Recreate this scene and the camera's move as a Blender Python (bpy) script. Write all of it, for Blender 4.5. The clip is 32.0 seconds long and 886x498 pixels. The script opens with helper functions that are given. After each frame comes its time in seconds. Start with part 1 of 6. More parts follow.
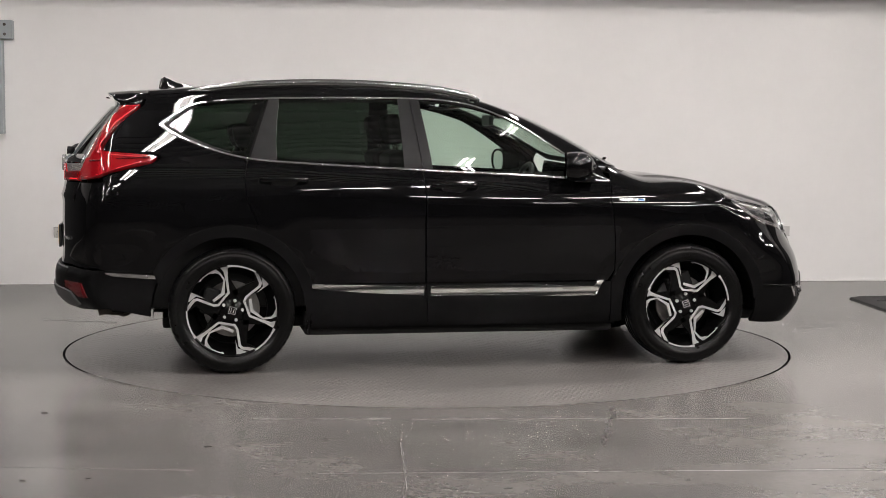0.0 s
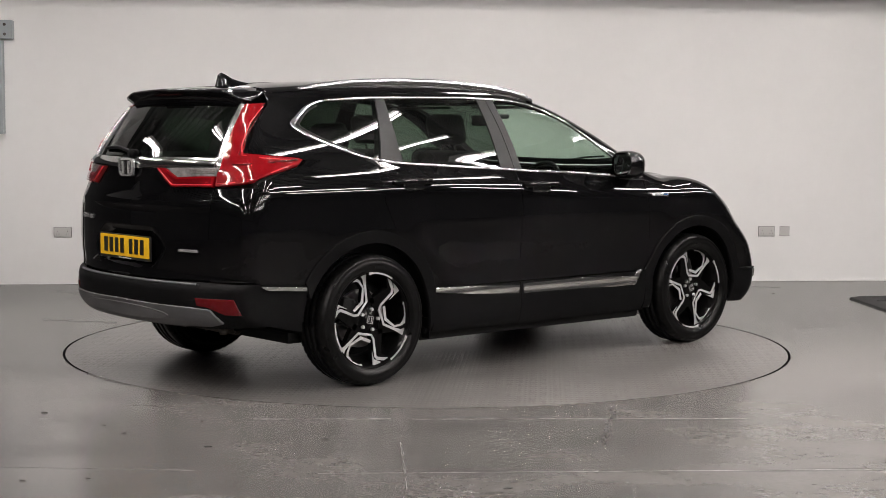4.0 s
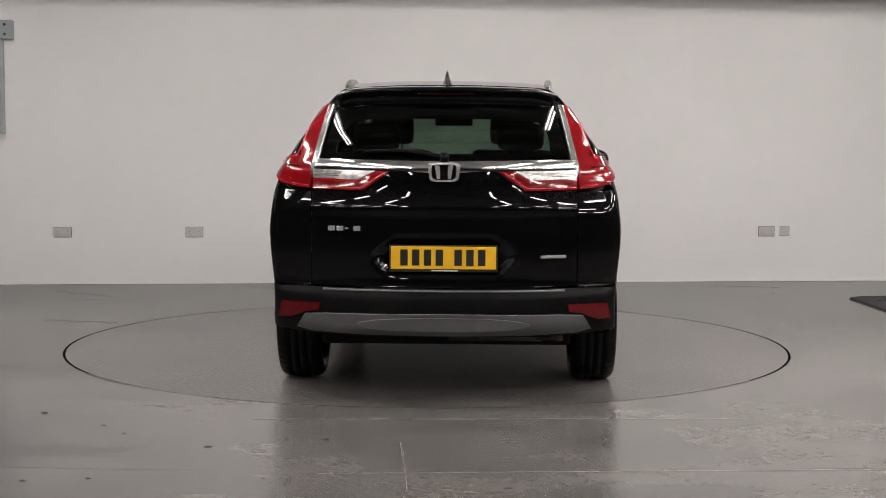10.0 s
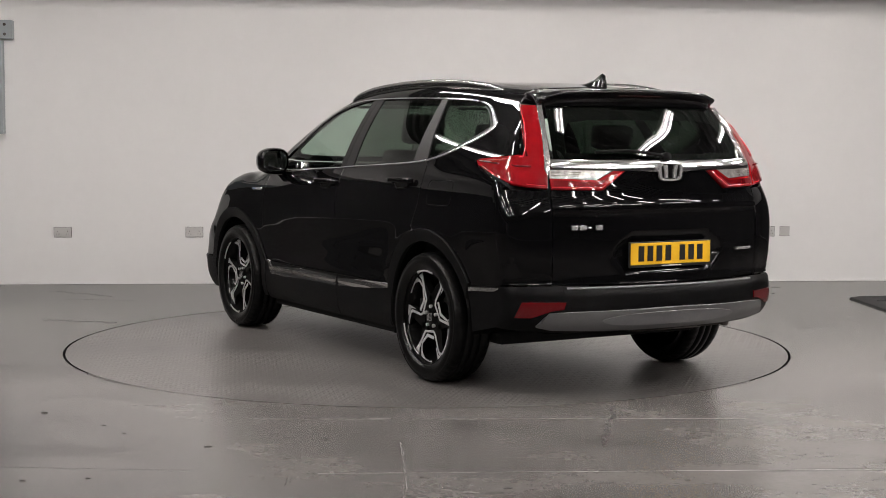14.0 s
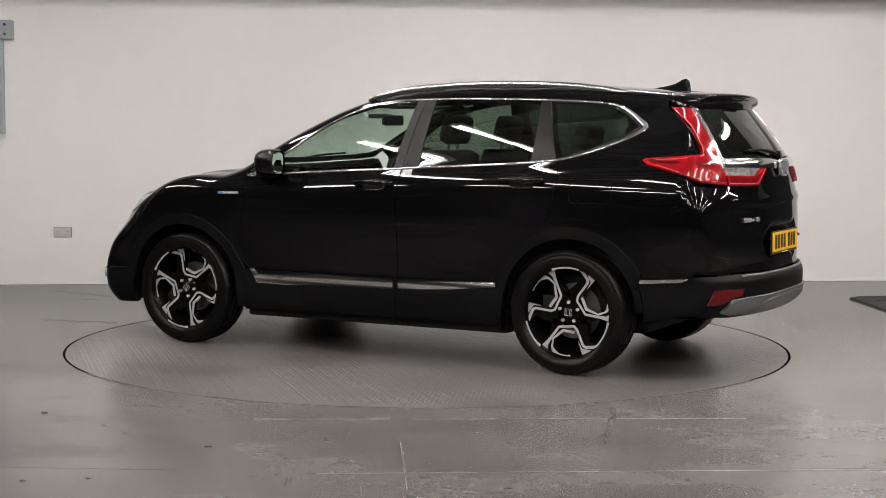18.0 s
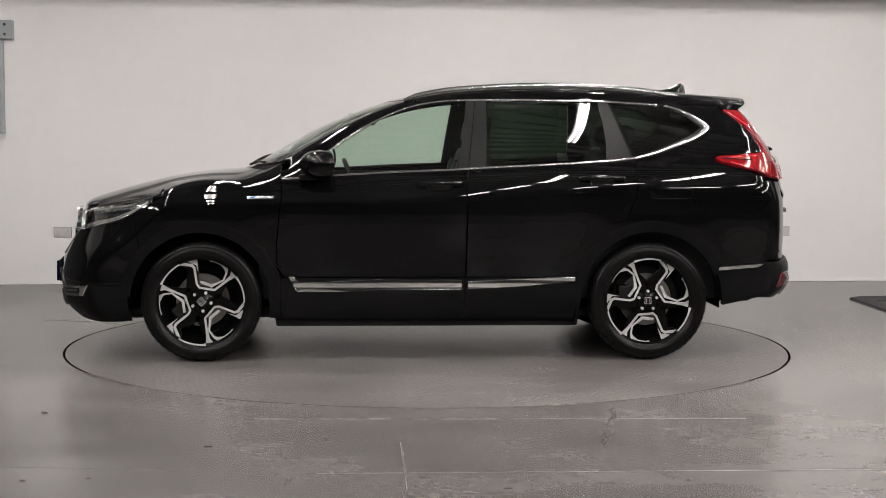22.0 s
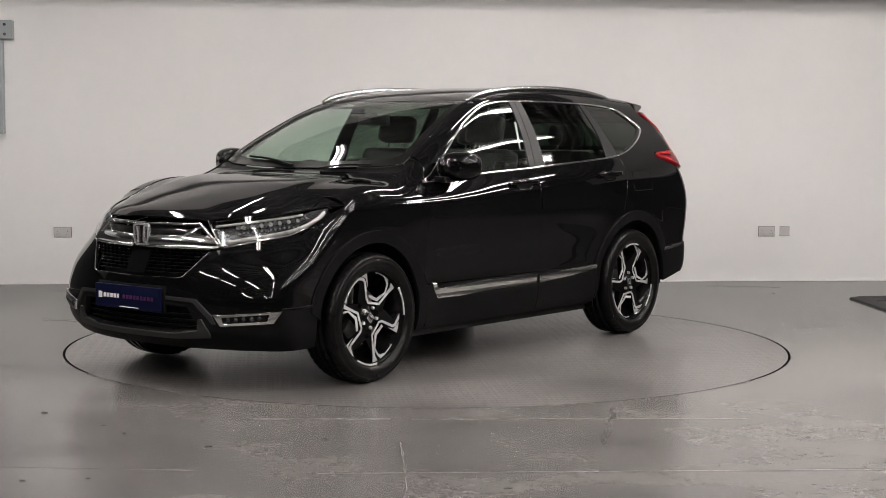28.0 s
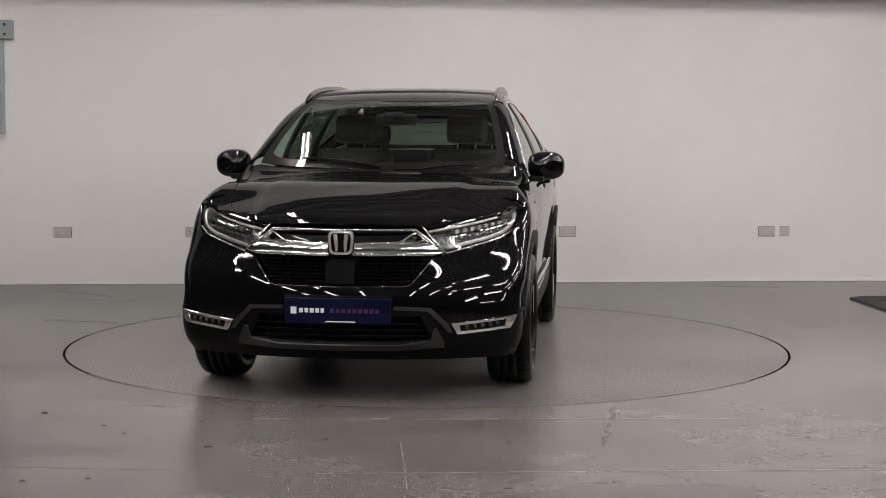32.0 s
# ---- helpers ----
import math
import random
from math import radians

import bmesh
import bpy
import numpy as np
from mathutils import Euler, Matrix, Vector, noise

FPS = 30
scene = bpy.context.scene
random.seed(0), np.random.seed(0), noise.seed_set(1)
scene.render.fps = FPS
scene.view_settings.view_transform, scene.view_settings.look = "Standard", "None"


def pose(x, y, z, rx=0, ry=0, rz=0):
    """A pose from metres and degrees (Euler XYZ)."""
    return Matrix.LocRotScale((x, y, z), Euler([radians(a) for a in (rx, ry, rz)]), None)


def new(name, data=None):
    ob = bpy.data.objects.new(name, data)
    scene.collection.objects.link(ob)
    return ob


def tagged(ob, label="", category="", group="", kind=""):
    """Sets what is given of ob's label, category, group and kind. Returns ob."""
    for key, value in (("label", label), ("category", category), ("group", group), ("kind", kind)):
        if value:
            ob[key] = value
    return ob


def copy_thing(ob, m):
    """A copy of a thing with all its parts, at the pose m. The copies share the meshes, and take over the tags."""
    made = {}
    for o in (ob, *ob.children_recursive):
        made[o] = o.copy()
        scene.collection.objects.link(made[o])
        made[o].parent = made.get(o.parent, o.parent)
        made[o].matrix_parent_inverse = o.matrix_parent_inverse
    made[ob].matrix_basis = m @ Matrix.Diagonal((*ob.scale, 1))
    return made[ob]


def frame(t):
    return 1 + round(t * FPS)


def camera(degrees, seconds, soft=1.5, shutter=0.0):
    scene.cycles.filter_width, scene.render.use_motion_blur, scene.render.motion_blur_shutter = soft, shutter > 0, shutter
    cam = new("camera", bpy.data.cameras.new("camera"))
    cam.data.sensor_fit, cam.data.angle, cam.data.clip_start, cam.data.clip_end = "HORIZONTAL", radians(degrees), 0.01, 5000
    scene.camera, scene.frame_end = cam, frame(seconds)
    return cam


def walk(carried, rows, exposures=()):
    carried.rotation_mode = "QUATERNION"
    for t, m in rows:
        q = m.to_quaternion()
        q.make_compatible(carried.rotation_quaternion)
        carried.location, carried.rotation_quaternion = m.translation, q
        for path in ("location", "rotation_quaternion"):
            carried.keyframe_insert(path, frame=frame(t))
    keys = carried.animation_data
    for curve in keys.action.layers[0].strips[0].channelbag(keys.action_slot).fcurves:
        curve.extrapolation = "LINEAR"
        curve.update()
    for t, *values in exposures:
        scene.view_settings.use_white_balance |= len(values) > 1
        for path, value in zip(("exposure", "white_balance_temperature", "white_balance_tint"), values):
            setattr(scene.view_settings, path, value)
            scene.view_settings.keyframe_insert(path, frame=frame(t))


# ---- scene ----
# The camera stands still; the car turns on its turntable.
cam = camera(32.62, 32.0, soft=0.7)
EYE, TILT, LEAN = (0.096, -9.682, 1.375), 4.515, 0.298
CAM_POSE = pose(*EYE, 90 - TILT, 0, 0) @ pose(0, 0, 0, 0, 0, LEAN)
walk(cam, [(0, CAM_POSE), (32, CAM_POSE)], exposures=[(0, 0.16), (3, 0.12), (6, 0.06), (9, -0.13), (10, -0.15), (13, -0.08), (14, 0.0), (17, 0.1), (19, 0.13), (22, 0.13), (25, 0.14), (28, 0.07), (30, -0.06), (32, -0.18)])

# ---- world: a closed hall, so only a trace of grey outside ----
world = bpy.data.worlds.new("hall_surround")
scene.world = world
world.use_nodes = True
world.node_tree.nodes["Background"].inputs["Color"].default_value = (0.5, 0.5, 0.5, 1)
world.node_tree.nodes["Background"].inputs["Strength"].default_value = 0.02
TUBE_POWER = 92.0


# ---- materials ----
def material(name, color, rough=0.5, metal=0.0, spec=0.5, coat=0.0, coat_rough=0.03, coat_ior=1.5, emit=0.0, emit_color=None):
    m = bpy.data.materials.new(name)
    m.use_nodes = True
    b = m.node_tree.nodes["Principled BSDF"]
    b.inputs["Base Color"].default_value = (*color, 1)
    b.inputs["Roughness"].default_value = rough
    b.inputs["Metallic"].default_value = metal
    b.inputs["Specular IOR Level"].default_value = spec
    b.inputs["Coat Weight"].default_value = coat
    b.inputs["Coat Roughness"].default_value = coat_rough
    b.inputs["Coat IOR"].default_value = coat_ior
    if emit:
        b.inputs["Emission Color"].default_value = (*(emit_color or color), 1)
        b.inputs["Emission Strength"].default_value = emit
    return m


def node(m, kind, **values):
    n = m.node_tree.nodes.new(kind)
    for key, value in values.items():
        if key in n.inputs:
            n.inputs[key].default_value = value
    return n


def link(m, a, out, b, into):
    m.node_tree.links.new(a.outputs[out], b.inputs[into])


def grain(m, scale, dark, light, rough=None, bump=0.0, bump_scale=None, detail=6.0, second=None):
    """Colour, gloss and relief that vary at two scales, in metres of the object."""
    b = m.node_tree.nodes["Principled BSDF"]
    co = node(m, "ShaderNodeTexCoord")
    big = node(m, "ShaderNodeTexNoise", Scale=scale, Detail=detail, Roughness=0.6)
    link(m, co, "Object", big, "Vector")
    fine = node(m, "ShaderNodeTexNoise", Scale=second or scale * 14, Detail=4.0, Roughness=0.7)
    link(m, co, "Object", fine, "Vector")
    mixed = node(m, "ShaderNodeMath")
    mixed.operation = "MULTIPLY_ADD"
    link(m, fine, "Fac", mixed, 0)
    mixed.inputs[1].default_value = 0.35
    link(m, big, "Fac", mixed, 2)
    ramp = node(m, "ShaderNodeValToRGB")
    ramp.color_ramp.elements[0].position, ramp.color_ramp.elements[1].position = 0.42, 0.95
    ramp.color_ramp.elements[0].color, ramp.color_ramp.elements[1].color = (*dark, 1), (*light, 1)
    link(m, mixed, 0, ramp, "Fac")
    link(m, ramp, "Color", b, "Base Color")
    if rough:
        span = node(m, "ShaderNodeMapRange")
        span.inputs["To Min"].default_value, span.inputs["To Max"].default_value = rough
        link(m, big, "Fac", span, "Value")
        link(m, span, "Result", b, "Roughness")
    if bump:
        bp = node(m, "ShaderNodeBump", Strength=bump, Distance=0.002)
        relief = node(m, "ShaderNodeTexNoise", Scale=bump_scale or scale * 30, Detail=5.0)
        link(m, co, "Object", relief, "Vector")
        link(m, relief, "Fac", bp, "Height")
        link(m, bp, "Normal", b, "Normal")
    return m


def glass(name, tint, mirror=0.05):
    """A window pane: tinted light through it, and the mirror image on it."""
    m = bpy.data.materials.new(name)
    m.use_nodes = True
    nt = m.node_tree
    nt.nodes.remove(nt.nodes["Principled BSDF"])
    through_it = node(m, "ShaderNodeBsdfTransparent", Color=(*tint, 1))
    gloss = node(m, "ShaderNodeBsdfGlossy", Color=(1, 1, 1, 1), Roughness=0.0)
    fr = node(m, "ShaderNodeLayerWeight", Blend=0.5)
    power = node(m, "ShaderNodeMath")
    power.operation = "POWER"
    power.inputs[1].default_value = 5.0
    link(m, fr, "Facing", power, 0)
    gain = node(m, "ShaderNodeMath")
    gain.operation = "MULTIPLY_ADD"
    gain.inputs[1].default_value, gain.inputs[2].default_value = 1.0 - mirror, mirror
    link(m, power, 0, gain, 0)
    mix = node(m, "ShaderNodeMixShader")
    link(m, gain, 0, mix, "Fac")
    nt.links.new(through_it.outputs[0], mix.inputs[1])
    nt.links.new(gloss.outputs[0], mix.inputs[2])
    nt.links.new(mix.outputs[0], nt.nodes["Material Output"].inputs["Surface"])
    return m


M_PAINT = material("black_paint", (0.0025, 0.0025, 0.0028), 0.4, spec=0.0, coat=1.0, coat_rough=0.008, coat_ior=1.36)
M_PLASTIC = grain(material("black_plastic", (0.005, 0.005, 0.0051), 0.43, spec=0.05), 9, (0.0038, 0.0038, 0.004), (0.0065, 0.0065, 0.0068), (0.33, 0.44), 0.25, 700)
M_GLOSSBLACK = material("gloss_black", (0.004, 0.004, 0.004), 0.3, spec=0.05, coat=0.8, coat_ior=1.4)
M_PILLAR = grain(material("pillar_film", (0.011, 0.011, 0.011), 0.4, spec=0.18), 8, (0.0085, 0.0085, 0.009), (0.0145, 0.0145, 0.015), (0.32, 0.42), 0.1, 500)
M_CHROME = material("chrome", (0.78, 0.79, 0.80), 0.07, 1.0)
M_SATIN = grain(material("satin_silver", (0.17, 0.17, 0.175), 0.40, 0.5), 6, (0.125, 0.125, 0.13), (0.155, 0.155, 0.16), (0.34, 0.42))
M_SATINDARK = grain(material("satin_dark_silver", (0.125, 0.125, 0.128), 0.42, 0.4), 6, (0.09, 0.09, 0.093), (0.115, 0.115, 0.118), (0.36, 0.44))
M_GRILLE = material("grille_black", (0.0018, 0.0018, 0.002), 0.4, spec=0.03)
M_SILL = material("sill_chrome", (0.74, 0.74, 0.74), 0.12, 1.0)
M_SKID = grain(material("dark_silver_plastic", (0.018, 0.018, 0.0185), 0.42, 0.3), 6, (0.014, 0.014, 0.0145), (0.022, 0.022, 0.0225), (0.38, 0.48))
M_RAIL = material("rail_aluminium", (0.30, 0.30, 0.305), 0.22, 1.0)
M_TYRE = grain(material("tyre_rubber", (0.004, 0.004, 0.004), 0.4, spec=0.15), 12, (0.0025, 0.0025, 0.0025), (0.005, 0.005, 0.005), (0.24, 0.34), 0.3, 300)
M_MACHINED = grain(material("machined_alloy", (0.56, 0.56, 0.56), 0.40, 0.35), 30, (0.50, 0.50, 0.505), (0.62, 0.62, 0.62), (0.33, 0.45))
M_WHEELBLACK = material("wheel_black", (0.003, 0.003, 0.003), 0.3, spec=0.02, coat=0.6, coat_ior=1.3)
M_DARK = material("dark_cavity", (0.004, 0.004, 0.004), 0.8, spec=0.1)
M_UNDER = grain(material("underbody", (0.01, 0.01, 0.01), 0.7, spec=0.2), 5, (0.006, 0.006, 0.006), (0.015, 0.015, 0.015), (0.55, 0.8), 0.3, 120)
M_STEEL = grain(material("exhaust_steel", (0.10, 0.09, 0.08), 0.45, 0.8), 14, (0.05, 0.042, 0.035), (0.14, 0.125, 0.115), (0.35, 0.6))
M_DISC = grain(material("brake_disc", (0.3, 0.3, 0.3), 0.35, 0.9), 20, (0.22, 0.21, 0.2), (0.34, 0.33, 0.33), (0.3, 0.45))
M_CLEARGLASS = glass("green_glass", (0.68, 0.79, 0.715))
M_SCREEN = glass("windscreen_glass", (0.62, 0.73, 0.66))
M_PRIVACY = glass("privacy_glass", (0.11, 0.15, 0.118))
M_LENS = glass("clear_lens", (0.93, 0.94, 0.95))
M_REDLENS = grain(material("red_lens", (0.20, 0.003, 0.006), 0.1, spec=0.2, coat=0.7, coat_ior=1.4), 7, (0.16, 0.0025, 0.005), (0.235, 0.0035, 0.007))
M_REDGUIDE = material("red_light_guide", (0.55, 0.03, 0.04), 0.15, spec=0.4, coat=1.0)
M_REDMID = grain(material("red_lens_core", (0.085, 0.002, 0.004), 0.12, spec=0.2, coat=0.7, coat_ior=1.4), 9, (0.09, 0.002, 0.004), (0.14, 0.0025, 0.005))
M_REDDEEP = material("red_lens_dark", (0.085, 0.002, 0.004), 0.2, spec=0.2, coat=0.6, coat_ior=1.4)
M_BADGE = material("badge_chrome", (0.74, 0.74, 0.75), 0.22, 0.75)
M_SILVERLENS = grain(material("silver_lens", (0.6, 0.57, 0.55), 0.2, 0.55, coat=1.0), 30, (0.20, 0.19, 0.185), (0.55, 0.53, 0.515), (0.15, 0.26))
M_STRIPLENS = grain(material("strip_lens", (0.4, 0.38, 0.37), 0.18, 0.7, coat=1.0), 30, (0.22, 0.213, 0.208), (0.38, 0.365, 0.355), (0.12, 0.24))
M_BARCHROME = material("broad_chrome", (0.82, 0.82, 0.82), 0.10, 1.0)
M_REARGLASS = glass("rear_privacy_glass", (0.10, 0.135, 0.108), 0.022)
M_LAMPOFF = material("unlit_brake_lamp", (0.008, 0.001, 0.001), 0.15, spec=0.2)
M_YELLOW = grain(material("yellow_plate", (0.75, 0.42, 0.01), 0.4), 8, (0.70, 0.38, 0.008), (0.80, 0.46, 0.015), (0.35, 0.45))
M_INK = material("black_ink", (0.01, 0.01, 0.01), 0.4)
M_NAVY = grain(material("navy_plate", (0.003, 0.005, 0.022), 0.35, spec=0.10), 8, (0.0025, 0.004, 0.018), (0.004, 0.006, 0.026), (0.3, 0.4))
M_WHITEINK = material("white_ink", (0.75, 0.75, 0.75), 0.4)
M_PURPLE = material("purple_ink", (0.045, 0.008, 0.05), 0.4)
M_BLUE = material("blue_trim", (0.05, 0.16, 0.40), 0.2, 0.6, coat=1.0)
M_SEAT = grain(material("black_leather", (0.008, 0.008, 0.008), 0.5, spec=0.2), 14, (0.006, 0.006, 0.006), (0.010, 0.010, 0.010), (0.42, 0.55), 0.3, 260)
M_LINER = grain(material("headliner_cloth", (0.05, 0.05, 0.048), 0.9, spec=0.1), 10, (0.04, 0.04, 0.038), (0.06, 0.06, 0.058))
M_BOWL = grain(material("lamp_bowl", (0.03, 0.03, 0.031), 0.2, 0.7), 40, (0.02, 0.02, 0.021), (0.10, 0.10, 0.104), (0.12, 0.3))
M_LAMPCHROME = material("lamp_reflector", (0.80, 0.81, 0.83), 0.10, 1.0)
M_MIRROR = material("mirror_glass", (0.85, 0.87, 0.87), 0.02, 1.0)

# ---- geometry helpers ----
def mesh_of(name, bm, mat, smooth=False):
    me = bpy.data.meshes.new(name)
    bm.to_mesh(me)
    bm.free()
    for p in me.polygons:
        p.use_smooth = smooth
    me.materials.append(mat)
    return me


def part(name, bm, mat, parent, label="", m=None, smooth=False):
    ob = new(name, bm if isinstance(bm, bpy.types.Mesh) else mesh_of(name, bm, mat, smooth))
    ob.parent = parent
    if m is not None:
        ob.matrix_local = m
    return tagged(ob, label)


def empty(name, m=None):
    ob = new(name)
    if m is not None:
        ob.matrix_basis = m
    return ob


def box(bm, x0, x1, y0, y1, z0, z1, bevel=0.0, m=None):
    r = bmesh.ops.create_cube(bm, size=1.0, matrix=Matrix.LocRotScale(((x0 + x1) / 2, (y0 + y1) / 2, (z0 + z1) / 2), None, (x1 - x0, y1 - y0, z1 - z0)))
    vs = r["verts"]
    if bevel:
        es = list({e for v in vs for e in v.link_edges})
        r = bmesh.ops.bevel(bm, geom=es, offset=bevel, segments=2, profile=0.6, affect="EDGES")
        vs = list({v for f in r["faces"] for v in f.verts} | {v for v in vs if v.is_valid})
    if m is not None:
        bmesh.ops.transform(bm, matrix=m, verts=vs)
    return vs


def boxed(x0, x1, y0, y1, z0, z1, bevel=0.0):
    bm = bmesh.new()
    box(bm, x0, x1, y0, y1, z0, z1, bevel)
    return bm


def rod(bm, a, b, r, n=10, r2=None):
    a, b = Vector(a), Vector(b)
    m = Matrix.Translation((a + b) / 2) @ (b - a).to_track_quat("Z", "Y").to_matrix().to_4x4()
    return bmesh.ops.create_cone(bm, cap_ends=True, segments=n, radius1=r, radius2=r if r2 is None else r2, depth=(b - a).length, matrix=m)["verts"]


def lathe(profile, n=48, axis="Y"):
    """Turns (radius, offset) pairs round the axle."""
    bm = bmesh.new()
    rings = []
    for r, y in profile:
        rings.append([bm.verts.new((r * math.cos(2 * math.pi * i / n), y, r * math.sin(2 * math.pi * i / n))) for i in range(n)])
    for a, b in zip(rings, rings[1:]):
        for i in range(n):
            bm.faces.new((a[i], b[i], b[(i + 1) % n], a[(i + 1) % n]))
    bmesh.ops.recalc_face_normals(bm, faces=bm.faces)
    return bm


def sweep(bm, pts, wide, high, up=(0, 0, 1), caps=True):
    """A bar with a rounded-off section along a path."""
    sec = [(-0.5, -0.35), (-0.35, -0.5), (0.35, -0.5), (0.5, -0.35), (0.5, 0.3), (0.3, 0.5), (-0.3, 0.5), (-0.5, 0.3)]
    rings = []
    for i, p in enumerate(pts):
        d = (Vector(pts[min(i + 1, len(pts) - 1)]) - Vector(pts[max(i - 1, 0)])).normalized()
        s = d.cross(Vector(up)).normalized()
        u = s.cross(d).normalized()
        w, h = (wide[i], high[i]) if isinstance(wide, (list, tuple)) else (wide, high)
        rings.append([bm.verts.new(Vector(p) + s * a * w + u * b * h) for a, b in sec])
    for a, b in zip(rings, rings[1:]):
        for i in range(8):
            bm.faces.new((a[i], a[(i + 1) % 8], b[(i + 1) % 8], b[i]))
    if caps:
        bm.faces.new(rings[0][::-1])
        bm.faces.new(rings[-1])
    bmesh.ops.recalc_face_normals(bm, faces=bm.faces)


# ---- the hall ----
M_WALL = grain(material("white_wall", (0.74, 0.73, 0.72), 0.6), 0.5, (0.77, 0.765, 0.76), (0.84, 0.835, 0.83), (0.5, 0.65), 0.25, 60, second=9)
M_DARKWALL = grain(material("dark_wall", (0.13, 0.13, 0.13), 0.7), 0.6, (0.035, 0.035, 0.036), (0.06, 0.06, 0.062), (0.6, 0.75), 0.1, 50)
M_ROOF = grain(material("roof_sheet", (0.14, 0.14, 0.14), 0.6), 1.2, (0.11, 0.11, 0.11), (0.175, 0.175, 0.175), (0.5, 0.65))


def concrete(name, dark, light, tread=False, spec=0.42, rough=0.27):
    """Power-floated concrete: broad clouds, smaller blotches and fine specks."""
    m = material(name, light, 0.35, spec=spec)
    b = m.node_tree.nodes["Principled BSDF"]
    co = node(m, "ShaderNodeTexCoord")
    clouds = node(m, "ShaderNodeTexNoise", Scale=0.42, Detail=1.5, Roughness=0.4)
    wide = node(m, "ShaderNodeMapping", Scale=(0.8, 1.25, 1.0), Rotation=(0, 0, 0.5), Location=(3.1, 1.7, 0.43))
    lifted = node(m, "ShaderNodeMapping", Location=(1.3, 0.7, 0.37))
    link(m, co, "Object", lifted, "Vector")
    blotch = node(m, "ShaderNodeTexNoise", Scale=1.8, Detail=3.0, Roughness=0.5)
    specks = node(m, "ShaderNodeTexNoise", Scale=42.0, Detail=4.0, Roughness=0.7)
    link(m, lifted, "Vector", clouds, "Vector")
    link(m, co, "Object", wide, "Vector")
    link(m, wide, "Vector", blotch, "Vector")
    link(m, lifted, "Vector", specks, "Vector")
    total = None
    for tex, share in ((clouds, 0.80), (blotch, 0.50), (specks, 0.22)):
        mul = node(m, "ShaderNodeMath")
        mul.operation = "MULTIPLY_ADD"
        link(m, tex, "Fac", mul, 0)
        mul.inputs[1].default_value = share
        mul.inputs[2].default_value = 0.0
        if total:
            link(m, total, 0, mul, 2)
        total = mul
    span = node(m, "ShaderNodeMapRange")
    span.inputs["From Min"].default_value, span.inputs["From Max"].default_value = 0.60, 0.95
    link(m, total, 0, span, "Value")
    tone = node(m, "ShaderNodeMixRGB", Color1=(*dark, 1), Color2=(*light, 1))
    link(m, span, "Result", tone, "Fac")
    link(m, tone, "Color", b, "Base Color")
    b.inputs["Roughness"].default_value = rough
    if tread:
        # raised lozenges of a painted tread plate, in two crossing directions
        heights = []
        for turn in (45, -45):
            mp = node(m, "ShaderNodeMapping", Rotation=(0, 0, radians(turn)), Scale=(38.0, 38.0, 1.0))
            link(m, co, "Object", mp, "Vector")
            check = node(m, "ShaderNodeTexVoronoi", Scale=1.0, Randomness=0.0)
            squash = node(m, "ShaderNodeMapping", Scale=(1.0, 0.42, 1.0))
            link(m, mp, "Vector", squash, "Vector")
            link(m, squash, "Vector", check, "Vector")
            heights.append(check)
        low = node(m, "ShaderNodeMath")
        low.operation = "MINIMUM"
        link(m, heights[0], "Distance", low, 0)
        link(m, heights[1], "Distance", low, 1)
        knob = node(m, "ShaderNodeMapRange")
        knob.inputs["From Min"].default_value, knob.inputs["From Max"].default_value = 0.30, 0.16
        link(m, low, 0, knob, "Value")
        bt = node(m, "ShaderNodeBump", Strength=0.28, Distance=0.003)
        # worn smooth or filled with dirt in places
        worn = node(m, "ShaderNodeMapRange")
        worn.inputs["From Min"].default_value, worn.inputs["From Max"].default_value = 0.44, 0.62
        worn.inputs["To Min"].default_value, worn.inputs["To Max"].default_value = 0.22, 0.95
        link(m, blotch, "Fac", worn, "Value")
        link(m, worn, "Result", bt, "Strength")
        link(m, knob, "Result", bt, "Height")
        link(m, bt, "Normal", b, "Normal")
    return m


M_FLOOR = concrete("polished_concrete", (0.062, 0.0586, 0.056), (0.155, 0.1465, 0.1402), spec=0.52, rough=0.26)
M_TABLE = concrete("painted_tread_plate", (0.080, 0.0756, 0.0723), (0.168, 0.1588, 0.152), tread=True, spec=0.42, rough=0.30)

TABLE_R = 2.274
X0, X1, Y0 = -14.0, 14.0, -21.0
WALL_TURN = math.atan2(4.273 - 3.52, 4.157 + 3.76)


def wall_y(x):
    return 3.52 + (x + 3.76) * math.tan(WALL_TURN)


def ring_sheet(r_in, r_out, n, z):
    bm = bmesh.new()
    a = [bm.verts.new((r_in * math.cos(2 * math.pi * i / n), r_in * math.sin(2 * math.pi * i / n), z)) for i in range(n)]
    b = [bm.verts.new((r_out * math.cos(2 * math.pi * i / n), r_out * math.sin(2 * math.pi * i / n), z)) for i in range(n)]
    for i in range(n):
        bm.faces.new((a[i], b[i], b[(i + 1) % n], a[(i + 1) % n]))
    return bm, a, b


